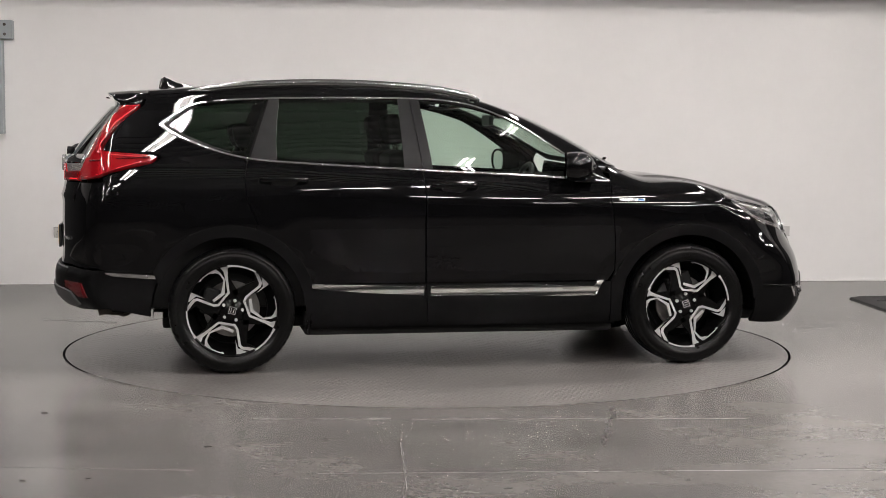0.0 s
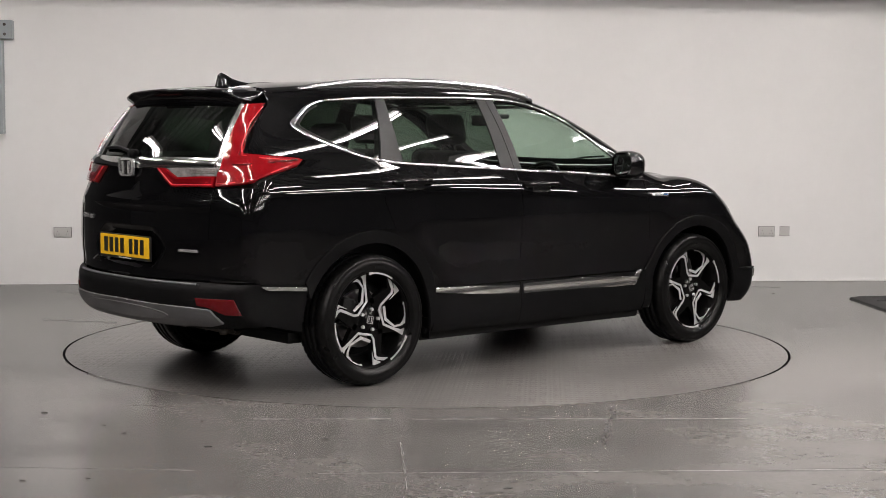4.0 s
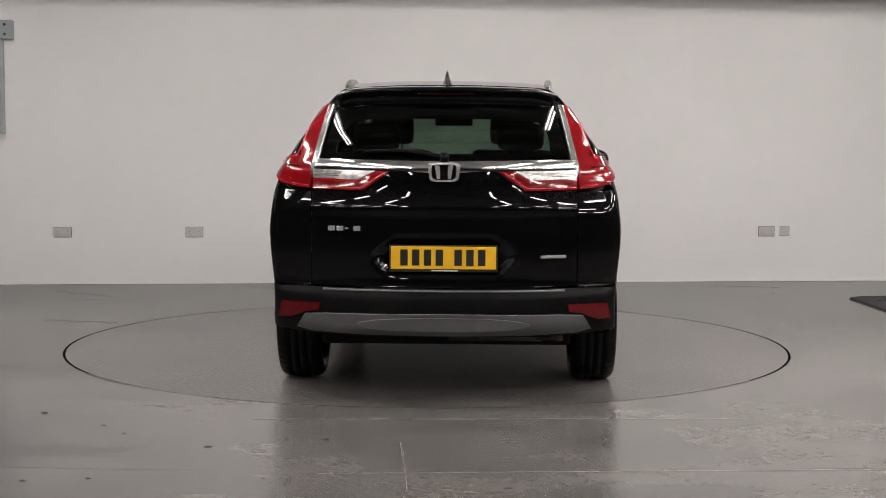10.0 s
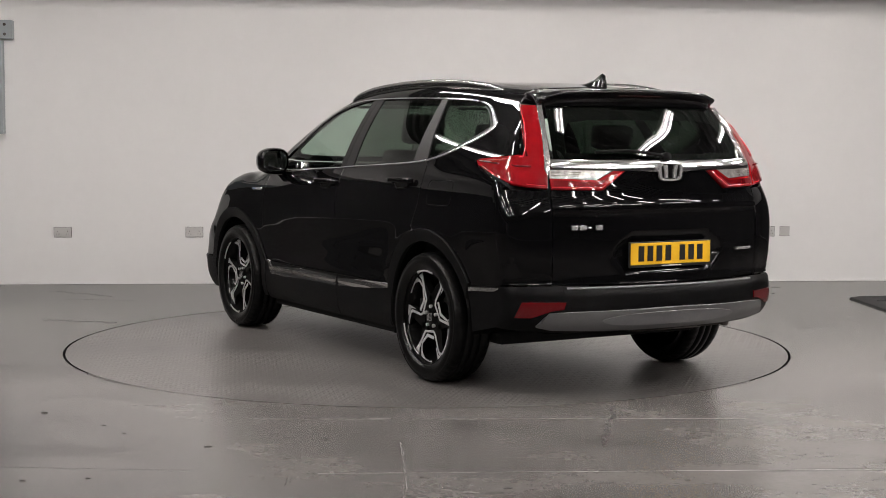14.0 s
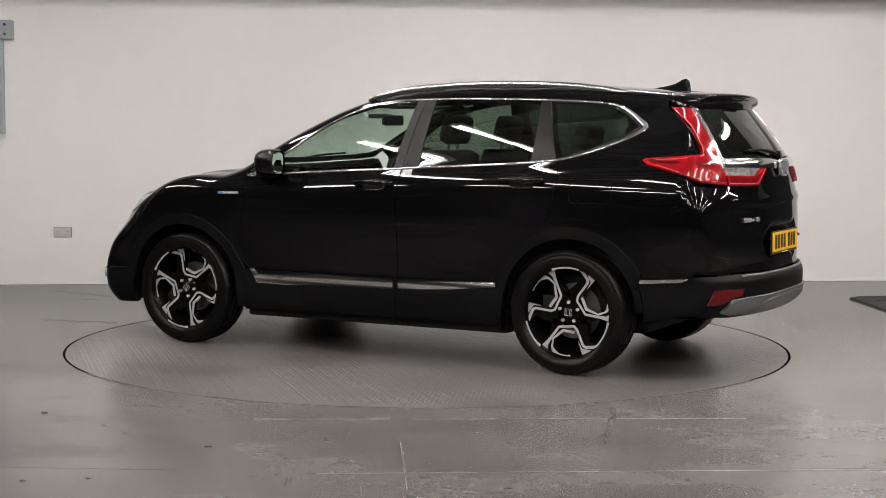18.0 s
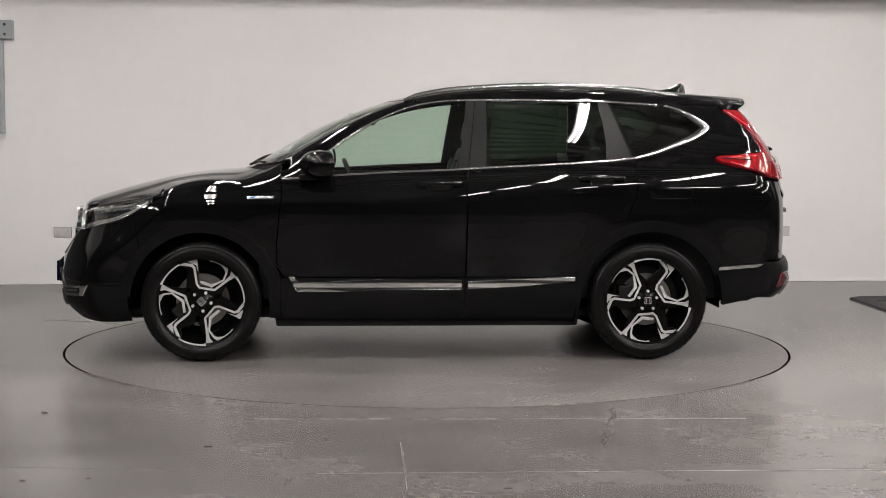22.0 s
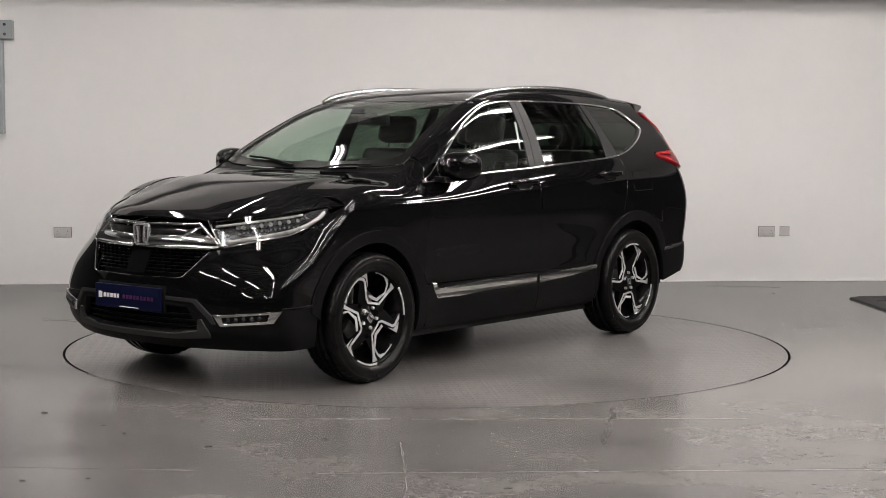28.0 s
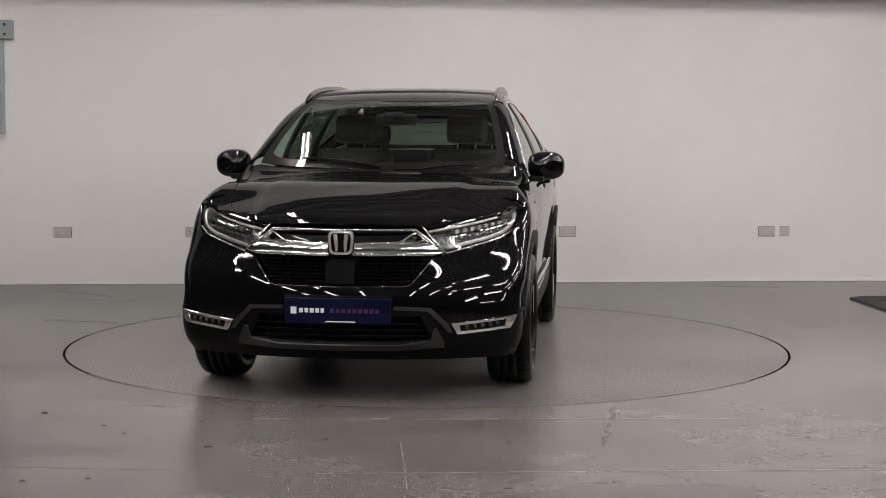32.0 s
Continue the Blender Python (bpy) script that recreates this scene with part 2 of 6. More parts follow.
def floor_sheet():
    n = 192
    bm, a, b = ring_sheet(TABLE_R + 0.008, 3.0, n, 0.0)
    low = [bm.verts.new((v.co.x, v.co.y, -0.12)) for v in a]
    for i in range(n):
        bm.faces.new((low[i], a[i], a[(i + 1) % n], low[(i + 1) % n]))
    # out to the walls
    out = []
    for v in b:
        d = Vector((v.co.x, v.co.y)).normalized()
        k = min((X1 + 0.2) / abs(d.x) if abs(d.x) > 1e-6 else 99, ((5.9 if d.y > 0 else 21.2) / abs(d.y)) if abs(d.y) > 1e-6 else 99)
        out.append(bm.verts.new((d.x * k, d.y * k, 0)))
    for i in range(n):
        bm.faces.new((b[i], out[i], out[(i + 1) % n], b[(i + 1) % n]))
    bmesh.ops.recalc_face_normals(bm, faces=bm.faces)
    return bm


# black sleeve over the pit's side paints the gap's shade
skirt = bmesh.new()
n = 192
for i in range(n):
    a, b = 2 * math.pi * i / n, 2 * math.pi * (i + 1) / n
    r = TABLE_R + 0.0078
    skirt.faces.new([skirt.verts.new((r * math.cos(t), r * math.sin(t), z)) for t, z in ((a, -0.003), (b, -0.003), (b, -0.12), (a, -0.12))])
tagged(part("pit_shade", skirt, M_DARK, None), "black sleeve that paints the shade in the turntable gap", "pit", kind="structure")
floor = tagged(part("floor", floor_sheet(), M_FLOOR, None), "worn polished grey concrete floor with a round turntable pit", "floor", kind="structure")
pit = lathe([(0.02, 0), (TABLE_R + 0.05, 0)], 64)
bmesh.ops.rotate(pit, verts=pit.verts, cent=(0, 0, 0), matrix=Matrix.Rotation(radians(90), 3, "X"))
tagged(part("turntable_pit", pit, M_DARK, None, m=pose(0, 0, -0.11)), "dark pit below the turntable", "pit", kind="structure")

wall_pose = pose(-3.76, 3.52, 0, 0, 0, math.degrees(WALL_TURN))
tagged(part("wall_north", boxed(-0.78, 9.6, 0.0, 0.2, -0.05, 4.2), M_WALL, None, m=wall_pose), "smooth white painted wall behind the turntable", "wall", kind="structure")
# dark stretches out of view, added so the car's flanks reflect less white
tagged(part("wall_dark_left", boxed(-10.6, -0.782, 0.0, 0.2, -0.05, 4.2), M_DARKWALL, None, m=wall_pose), "unseen dark grey wall added on the left to darken reflections", "wall", kind="structure")
tagged(part("wall_dark_right", boxed(9.602, 18.3, 0.0, 0.2, -0.05, 4.2), M_DARKWALL, None, m=wall_pose), "unseen dark grey wall added on the right to darken reflections", "wall", kind="structure")
tagged(part("wall_south", boxed(X0 - 0.2, X1 + 0.2, Y0 - 0.2, Y0, -0.05, 4.2), M_DARKWALL, None), "dark grey wall at the far end", "wall", kind="structure")
tagged(part("wall_west", boxed(X0 - 0.2, X0, Y0, 2.75, -0.05, 4.2), M_DARKWALL, None), "plain dark grey side wall", "wall", kind="structure")
tagged(part("wall_east", boxed(X1, X1 + 0.2, Y0, 5.5, -0.05, 4.2), M_DARKWALL, None), "plain dark grey side wall", "wall", kind="structure")


# added beam, out of view: it shades the top of the wall
tagged(part("beam", boxed(-10.2, 17.7, -0.60, -0.34, 2.62, 4.1), M_WALL, None, m=wall_pose), "unseen white beam added to shade the top of the wall", "beam", kind="structure")


def roof_sheet():
    """Trapezoid ribs of a metal roof, running across the hall."""
    bm = bmesh.new()
    y, rows = Y0 - 0.2, []
    while y < 6.0:
        for dy, z in ((0.0, 4.04), (0.11, 4.04), (0.13, 4.17), (0.30, 4.17)):
            rows.append((y + dy, z))
        y += 0.32
    prev = None
    for y, z in rows:
        pair = (bm.verts.new((X0 - 0.2, y, z)), bm.verts.new((X1 + 0.2, y, z)))
        if prev:
            bm.faces.new((prev[0], prev[1], pair[1], pair[0]))
        prev = pair
    return bm


tagged(part("ceiling", roof_sheet(), M_ROOF, None), "dark ribbed metal roof sheet", "ceiling", kind="structure")

# sloping lip of white silicone along the wall's foot
lip = bmesh.new()
vs = [lip.verts.new(p) for p in ((-10.2, -0.014, 0.0015), (17.8, -0.014, 0.0015), (17.8, -0.0025, 0.012), (-10.2, -0.0025, 0.012))]
lip.faces.new(vs)
tagged(part("baseboard", lip, material("wall_sealant", (0.72, 0.72, 0.71), 0.45), None, m=wall_pose), "thin white sealant line at the wall's foot", "sealant", kind="structure")

# ---- strip lights: twin bare tubes in rows that run towards the wall ----
M_TUBE = material("lit_tube", (1, 1, 1), 0.4, emit=TUBE_POWER, emit_color=(1.0, 0.932, 0.895))
M_TUBE.cycles.emission_sampling = "FRONT"
M_ENAMEL = material("white_enamel", (0.75, 0.75, 0.74), 0.35)
LAMP_Z = 3.35


def strip_light():
    lamp = empty("strip_light")
    bm = boxed(-0.055, 0.055, -0.78, 0.78, 0.05, 0.11, 0.008)
    part("housing", bm, M_ENAMEL, lamp)
    for x in (-0.034, 0.034):
        bm = bmesh.new()
        rod(bm, (x, -0.735, 0), (x, 0.735, 0), 0.0125, 6)
        part("tube", bm, M_TUBE, lamp, "lit white fluorescent tube", smooth=True)
        for s in (-1, 1):
            part("tube_holder", boxed(x - 0.016, x + 0.016, s * 0.755 - 0.015, s * 0.755 + 0.015, -0.022, 0.052, 0.004), M_ENAMEL, lamp)
    for s in (-0.5, 0.5):
        bm = bmesh.new()
        rod(bm, (0, s, 0.11), (0, s, 0.825), 0.006, 6)
        part("hanger_rod", bm, M_STEEL, lamp)
    return tagged(lamp, "lit twin-tube fluorescent strip light hung from the roof", "strip light", "strip lights of the hall")


first_lamp = strip_light()
# the two rightmost rows are added to brighten the wall on the right
spots = [(x, wall_y(x) - 3.30 - 2.3 * k) for x in (-4.3, -2.85, -1.42, 1.42, 2.85, 4.3, 5.75, 7.2) for k in range(5)]
first_lamp.matrix_basis = pose(spots[0][0], spots[0][1], LAMP_Z)
for x, y in spots[1:]:
    copy_thing(first_lamp, pose(x, y, LAMP_Z))

# ---- turntable: a deck of four plates ----
turntable = empty("turntable")
r = TABLE_R - 0.008
for y0, y1 in ((-r, -1.1502), (-1.1498, -0.0002), (0.0002, 1.1498), (1.1502, r)):
    n = 40
    ys = [y0 + (y1 - y0) * (0.5 - 0.5 * math.cos(math.pi * i / n)) for i in range(n + 1)]
    right = [(math.sqrt(max(r * r - y * y, 0.0004)), y) for y in ys]
    rim = right + [(-x, y) for x, y in right[::-1]]
    bm = bmesh.new()
    hi = [bm.verts.new((x, y, 0.0)) for x, y in rim]
    lo = [bm.verts.new((x, y, -0.05)) for x, y in rim]
    bm.faces.new(hi)
    for i in range(len(rim)):
        bm.faces.new((hi[i - 1], lo[i - 1], lo[i], hi[i]))
    bmesh.ops.recalc_face_normals(bm, faces=bm.faces)
    plate = part("deck_plate", bm, M_TABLE, turntable, "grey painted tread plate")
    # black sides: the gap's shade is put into the colour
    plate.data.materials.append(M_DARK)
    for f in plate.data.polygons:
        if abs(f.normal.z) < 0.5:
            f.material_index = 1
tagged(turntable, "round grey tread-plate vehicle turntable flush with the floor", "turntable")

# ---- car body as one smooth closed form: side W(x, z), top H(x, y), front XF(y, z), rear XR(y, z) ----
def curve(pts, soft=0.05, lo=-3.0, hi=3.0):
    """A smooth curve through a few design stations (position, value), with no bends between them."""
    px, py = np.array([p[0] for p in pts]), np.array([p[1] for p in pts])
    h, d = np.diff(px), np.diff(py) / np.diff(px)
    slope = np.concatenate([d[:1], np.zeros(len(d) - 1), d[-1:]])
    for i in range(1, len(d)):
        if d[i - 1] * d[i] > 0:
            w0, w1 = 2 * h[i] + h[i - 1], h[i] + 2 * h[i - 1]
            slope[i] = (w0 + w1) / (w0 / d[i - 1] + w1 / d[i])
    xs = np.linspace(lo, hi, 1201)
    at = np.clip(np.searchsorted(px, xs) - 1, 0, len(h) - 1)
    t = np.clip((xs - px[at]) / h[at], 0, 1)
    ys = ((1 + 2 * t) * (1 - t) ** 2 * py[at] + t * (1 - t) ** 2 * h[at] * slope[at]
          + t * t * (3 - 2 * t) * py[at + 1] + t * t * (t - 1) * h[at] * slope[at + 1])
    n = max(1, int(3 * soft / (xs[1] - xs[0])))
    k = np.exp(-0.5 * (np.arange(-n, n + 1) * (xs[1] - xs[0]) / soft) ** 2)
    ys = np.convolve(np.pad(ys, n, mode="edge"), k / k.sum(), mode="valid")
    return lambda v: np.interp(v, xs, ys)


def smax(a, b, k):
    h = np.clip(0.5 + 0.5 * (a - b) / k, 0, 1)
    return b + (a - b) * h + k * h * (1 - h)


# centreline from the tail over the roof, screen and bonnet to the nose
top_line = curve([(-2.4, 1.50), (-2.05, 1.580), (-1.6, 1.620), (-1.2, 1.646), (-0.7, 1.656), (-0.3, 1.639), (0.0, 1.602),
                  (0.3, 1.528), (0.55, 1.433), (0.8, 1.308), (1.0, 1.188), (1.13, 1.122), (1.3, 1.105), (1.5, 1.081),
                  (1.75, 1.025), (1.95, 0.968), (2.08, 0.925), (2.16, 0.88), (2.25, 0.78), (2.4, 0.5)], 0.035)
top_drop = curve([(-2.0, 0.042), (-0.4, 0.040), (0.1, 0.052), (0.5, 0.088), (0.9, 0.095), (1.15, 0.040), (1.36, 0.022), (1.52, 0.042), (1.66, 0.078), (1.85, 0.092), (2.0, 0.10), (2.4, 0.1)], 0.06)
side_line = curve([(0.0, 0.80), (0.22, 0.845), (0.30, 0.880), (0.40, 0.892), (0.50, 0.888), (0.62, 0.895), (0.75, 0.910), (0.88, 0.921),
                   (0.94, 0.9185), (0.98, 0.913), (1.02, 0.9035), (1.06, 0.8895), (1.10, 0.872), (1.13, 0.8575), (1.16, 0.846), (1.22, 0.823), (1.28, 0.798),
                   (1.34, 0.7705), (1.40, 0.740), (1.46, 0.707), (1.52, 0.6705), (1.58, 0.630), (1.7, 0.54), (1.8, 0.455)], 0.018, 0.0, 2.0)
belt_rise = curve([(-1.9, 0.065), (-1.07, 0.055), (-0.35, 0.020), (0.2, -0.008), (0.86, -0.045), (1.3, -0.05)], 0.15)
side_taper = curve([(-2.5, 0.93), (-2.2, 0.964), (-1.9, 0.985), (-1.5, 0.987), (-1.0, 0.990), (0.4, 0.992), (1.0, 0.986), (1.5, 0.985), (1.8, 0.990), (2.1, 0.978), (2.4, 0.95)], 0.10)
tail_pinch = curve([(0.6, 1.0), (0.75, 1.0), (0.9, 0.995), (1.05, 0.982), (1.2, 0.982), (1.27, 0.965), (1.37, 0.925), (1.5, 0.908), (1.6, 0.905)], 0.055, 0.0, 2.0)
nose_line = curve([(0.0, 2.05), (0.20, 2.13), (0.27, 2.215), (0.34, 2.255), (0.48, 2.272), (0.58, 2.255), (0.68, 2.215), (0.78, 2.18),
                   (0.88, 2.145), (0.95, 2.10), (1.2, 1.9)], 0.02, 0.0, 2.0)
nose_round = curve([(0.2, 0.25), (0.45, 0.255), (0.6, 0.285), (0.75, 0.365), (0.9, 0.44), (1.2, 0.5)], 0.06, 0.0, 2.0)
tail_line = curve([(0.0, 2.10), (0.28, 2.16), (0.36, 2.28), (0.42, 2.335), (0.50, 2.350), (0.57, 2.345), (0.60, 2.308), (0.75, 2.308), (0.95, 2.304), (1.09, 2.284),
                   (1.19, 2.268), (1.24, 2.235), (1.32, 2.175), (1.42, 2.09), (1.52, 2.0), (1.6, 1.92), (1.8, 1.7)], 0.014, 0.0, 2.0)
tail_round = curve([(0.2, 0.22), (0.55, 0.215), (0.7, 0.185), (0.95, 0.185), (1.08, 0.235), (1.15, 0.27), (1.35, 0.22), (1.6, 0.20)], 0.06, 0.0, 2.0)


def W(x, z):
    back = np.clip((-0.70 - x) / 1.25, 0, 1)
    back = back * back * (3 - 2 * back)
    # soft flares over both wheel arches
    swell = 0.0
    for axle in (1.3365, -1.3415):
        r = np.hypot(x - axle, z - 0.355)
        up = np.clip((z - 0.40) / 0.22, 0, 1)
        swell = swell + 0.009 * np.exp(-((r - 0.47) / 0.085) ** 2) * up * up * (3 - 2 * up)
    low = np.clip((z - 0.90) / 0.16, 0, 1)
    high = np.clip((1.58 - z) / 0.30, 0, 1)
    z_line = z - belt_rise(x) * low * low * (3 - 2 * low) * high * high * (3 - 2 * high)
    return side_line(z_line) * side_taper(x) * (1 + back * (tail_pinch(z) - 1)) + swell


def body(x, y, z):
    """Below zero inside the car's skin."""
    y = np.abs(y)
    side = (y - W(x, z)) * 0.9
    lid = z - (top_line(x) - top_drop(x) * (y / 0.75) ** 2.4)
    nose = x - (nose_line(z) - nose_round(z) * (y / 0.85) ** 2.3)
    tail = -x - (tail_line(z) - tail_round(z) * (y / 0.85) ** 2.6)
    f = smax(side, nose, 0.07)
    f = smax(f, tail, 0.06)
    f = smax(f, lid * 0.9, 0.055)
    return smax(f, 0.19 - z, 0.03)


def onto(p, way, reach=1.2):
    """Points p, outside the skin, moved along way until they meet it."""
    p, way = np.asarray(p, float), np.asarray(way, float)
    if way.ndim == 1:
        way = np.broadcast_to(way, p.shape)
    step, s, hitat, prev = 0.02, np.zeros(len(p)), np.full(len(p), np.nan), np.zeros(len(p))
    for i in range(int(reach / step) + 1):
        q = p + way * (i * step)
        inside = body(q[:, 0], q[:, 1], q[:, 2]) < 0
        fresh = inside & np.isnan(hitat)
        hitat[fresh] = i * step
    hitat = np.where(np.isnan(hitat), reach, hitat)
    lo, hi = hitat - step, hitat.copy()
    for _ in range(22):
        mid = (lo + hi) / 2
        q = p + way * mid[:, None]
        inside = body(q[:, 0], q[:, 1], q[:, 2]) < 0
        hi, lo = np.where(inside, mid, hi), np.where(inside, lo, mid)
    return p + way * hi[:, None]


def skin_normal(p, e=0.004):
    g = np.stack([body(p[:, 0] + e * (k == 0), p[:, 1] + e * (k == 1), p[:, 2] + e * (k == 2))
                  - body(p[:, 0] - e * (k == 0), p[:, 1] - e * (k == 1), p[:, 2] - e * (k == 2)) for k in range(3)], 1)
    return g / np.linalg.norm(g, axis=1, keepdims=True)



# ---- skin panels: flat outlines laid on the body, with thickness at their edges ----
from mathutils.geometry import delaunay_2d_cdt

D = math.sqrt(0.5)
# view: origin, first axis, second axis, way inwards
VIEWS = {
    "L": ((0, 1.4, 0), (1, 0, 0), (0, 0, 1), (0, -1, 0)),
    "F": ((2.7, 0, 0), (0, 1, 0), (0, 0, 1), (-1, 0, 0)),
    "B": ((-2.8, 0, 0), (0, 1, 0), (0, 0, 1), (1, 0, 0)),
    "T": ((0, 0, 2.1), (1, 0, 0), (0, 1, 0), (0, 0, -1)),
    "FD": ((2.4 * D, 2.4 * D, 0), (-D, D, 0), (0, 0, 1), (-D, -D, 0)),
    "BD": ((-2.6 * D, 2.6 * D, 0), (-D, -D, 0), (0, 0, 1), (D, -D, 0)),
}


def lay(uv, view):
    o, a, b, way = (np.array(v, float) for v in VIEWS[view])
    uv = np.asarray(uv, float)
    return onto(o + uv[:, :1] * a + uv[:, 1:2] * b, way, 1.9)


def flat(points, view):
    """Places on the skin, as seen in a view."""
    o, a, b, way = (np.array(v, float) for v in VIEWS[view])
    p = np.asarray(points, float)
    return np.stack([p @ a, p @ b], 1)


def dense(poly, step):
    out = []
    for i, p in enumerate(poly):
        q = poly[(i + 1) % len(poly)]
        n = max(1, int(math.dist(p, q) / step + 0.5))
        out += [(p[0] + (q[0] - p[0]) * k / n, p[1] + (q[1] - p[1]) * k / n) for k in range(n)]
    return out


def rounded(poly, r, n=4):
    """The outline with its corners rounded off by about r."""
    out = []
    for i, p in enumerate(poly):
        a, b = Vector(poly[i - 1]), Vector(poly[(i + 1) % len(poly)])
        p = Vector(p)
        ra, rb = min(r, (a - p).length * 0.45), min(r, (b - p).length * 0.45)
        a, b = p + (a - p).normalized() * ra, p + (b - p).normalized() * rb
        for k in range(n + 1):
            t = k / n
            out.append(tuple((1 - t) ** 2 * a + 2 * t * (1 - t) * p + t * t * b))
    return out


def spline(pts, n=6, closed=False):
    """A smooth line through a few places."""
    pts = [Vector(p) for p in pts]
    out, m = [], len(pts)
    for i in range(m if closed else m - 1):
        g = lambda k: pts[k % m] if closed else pts[max(0, min(m - 1, k))]
        a, b, c, d = g(i - 1), g(i), g(i + 1), g(i + 2)
        for k in range(n):
            t = k / n
            out.append(tuple(0.5 * (2 * b + (c - a) * t + (2 * a - 5 * b + 4 * c - d) * t * t + (3 * b - a - 3 * c + d) * t ** 3)))
    if not closed:
        out.append(tuple(pts[-1]))
    return out


def inside(poly, p):
    poly = np.asarray(poly)
    x, y = p[:, 0], p[:, 1]
    hit = np.zeros(len(p), bool)
    for (x0, y0), (x1, y1) in zip(poly, np.roll(poly, -1, 0)):
        c = (y0 > y) != (y1 > y)
        if y1 != y0:
            hit ^= c & (x < (x1 - x0) * (y - y0) / (y1 - y0) + x0)
    return hit


def sheet(poly, view, holes=(), step=0.03, lift=0.0, shape=None):
    """Vertices, triangles and normals of an outline laid on the skin."""
    rims = [dense(poly, step)] + [dense(h, step) for h in holes]
    pts, edges = [], []
    for rim in rims:
        base = len(pts)
        pts += rim
        edges += [(base + i, base + (i + 1) % len(rim)) for i in range(len(rim))]
    arr = np.array(rims[0])
    g = np.stack(np.meshgrid(np.arange(arr[:, 0].min(), arr[:, 0].max(), step), np.arange(arr[:, 1].min(), arr[:, 1].max(), step)), -1).reshape(-1, 2)
    g = g + np.array([0.37, 0.41]) * step
    keep = inside(rims[0], g)
    for h in rims[1:]:
        keep &= ~inside(h, g)
    g = g[keep]
    allrim = np.array(pts)
    if len(g):
        far = np.full(len(g), 9.0)
        for k in range(0, len(allrim), 200):
            far = np.minimum(far, np.sqrt(((g[:, None] - allrim[None, k:k + 200]) ** 2).sum(2)).min(1))
        g = g[far > step * 0.45]
    co, _, tris, *_ = delaunay_2d_cdt([Vector(p) for p in pts] + [Vector(p) for p in g], edges, [], 0, 1e-6)
    co = np.array([tuple(c) for c in co])
    tri = np.array([list(t) for t in tris])
    mid = co[tri].mean(1)
    ok = inside(rims[0], mid)
    for h in rims[1:]:
        ok &= ~inside(h, mid)
    tri = tri[ok]
    p = lay(co, view)
    n = skin_normal(p)
    p = p + n * lift
    if shape is not None:
        p = p + n * shape(p, co)[:, None]
    # outward winding
    a, b, c = (p[tri[:, k]] for k in range(3))
    cr = np.cross(b - a, c - a)
    flip = (cr * n[tri[:, 0]]).sum(1) < 0
    tri[flip] = tri[flip][:, ::-1]
    if shape is not None:
        vn = np.zeros_like(p)
        a, b, c = (p[tri[:, k]] for k in range(3))
        cr = np.cross(b - a, c - a)
        for k in range(3):
            np.add.at(vn, tri[:, k], cr)
        n = vn / np.maximum(np.linalg.norm(vn, axis=1, keepdims=True), 1e-12)
    return p, tri, n


def side_of(s, mirror):
    if not mirror:
        return s
    p, tri, n = s
    f = np.array([1, -1, 1])
    return p * f, tri[:, ::-1].copy(), n * f


def skin_mesh(name, sheets, mat, thick=0.012, edge=0.0025):
    """One mesh of several sheets, with rims turned inwards."""
    V, F, N, off = [], [], [], 0
    for p, tri, n in sheets:
        V.append(p)
        N.append(n)
        F += (tri + off).tolist()
        off += len(p)
        if thick:
            count = {}
            for t in tri.tolist():
                for i in range(3):
                    e = (t[i], t[(i + 1) % 3])
                    count[e] = count.get(e, 0) + 1
            rim = [e for e in count if (e[1], e[0]) not in count]
            if rim:
                i0, i1 = np.array(rim).T
                d = p[i1] - p[i0]
                out = np.cross(d, n[i0])
                out /= np.maximum(np.linalg.norm(out, axis=1, keepdims=True), 1e-9)
                top0, top1 = p[i0], p[i1]
                low0, low1 = p[i0] - n[i0] * thick, p[i1] - n[i1] * thick
                k = len(rim)
                V += [top0, top1, low1, low0]
                soft = (out + n[i0]) / np.linalg.norm(out + n[i0], axis=1, keepdims=True)
                N += [soft, soft, out, out]
                idx = np.arange(k)
                F += np.stack([off + idx + k, off + idx, off + idx + 3 * k, off + idx + 2 * k], 1).tolist()
                off += 4 * k
    me = bpy.data.meshes.new(name)
    me.from_pydata(np.concatenate(V).tolist(), [], F)
    me.polygons.foreach_set("use_smooth", np.ones(len(me.polygons), bool))
    me.update()
    me.normals_split_custom_set_from_vertices(np.concatenate(N).tolist())
    me.materials.append(mat)
    return me


def panel(name, outlines, mat, parent, label="", mirror=False, thick=0.012, lift=0.0, step=0.03, shape=None):
    """A panel from (view, outline[, holes]) pieces; mirror puts it on the car's right."""
    sheets = [side_of(sheet(o[1], o[0], o[2] if len(o) > 2 else (), step, lift, shape), mirror) for o in outlines]
    return part(name, skin_mesh(name, sheets, mat, thick), mat, parent, label)


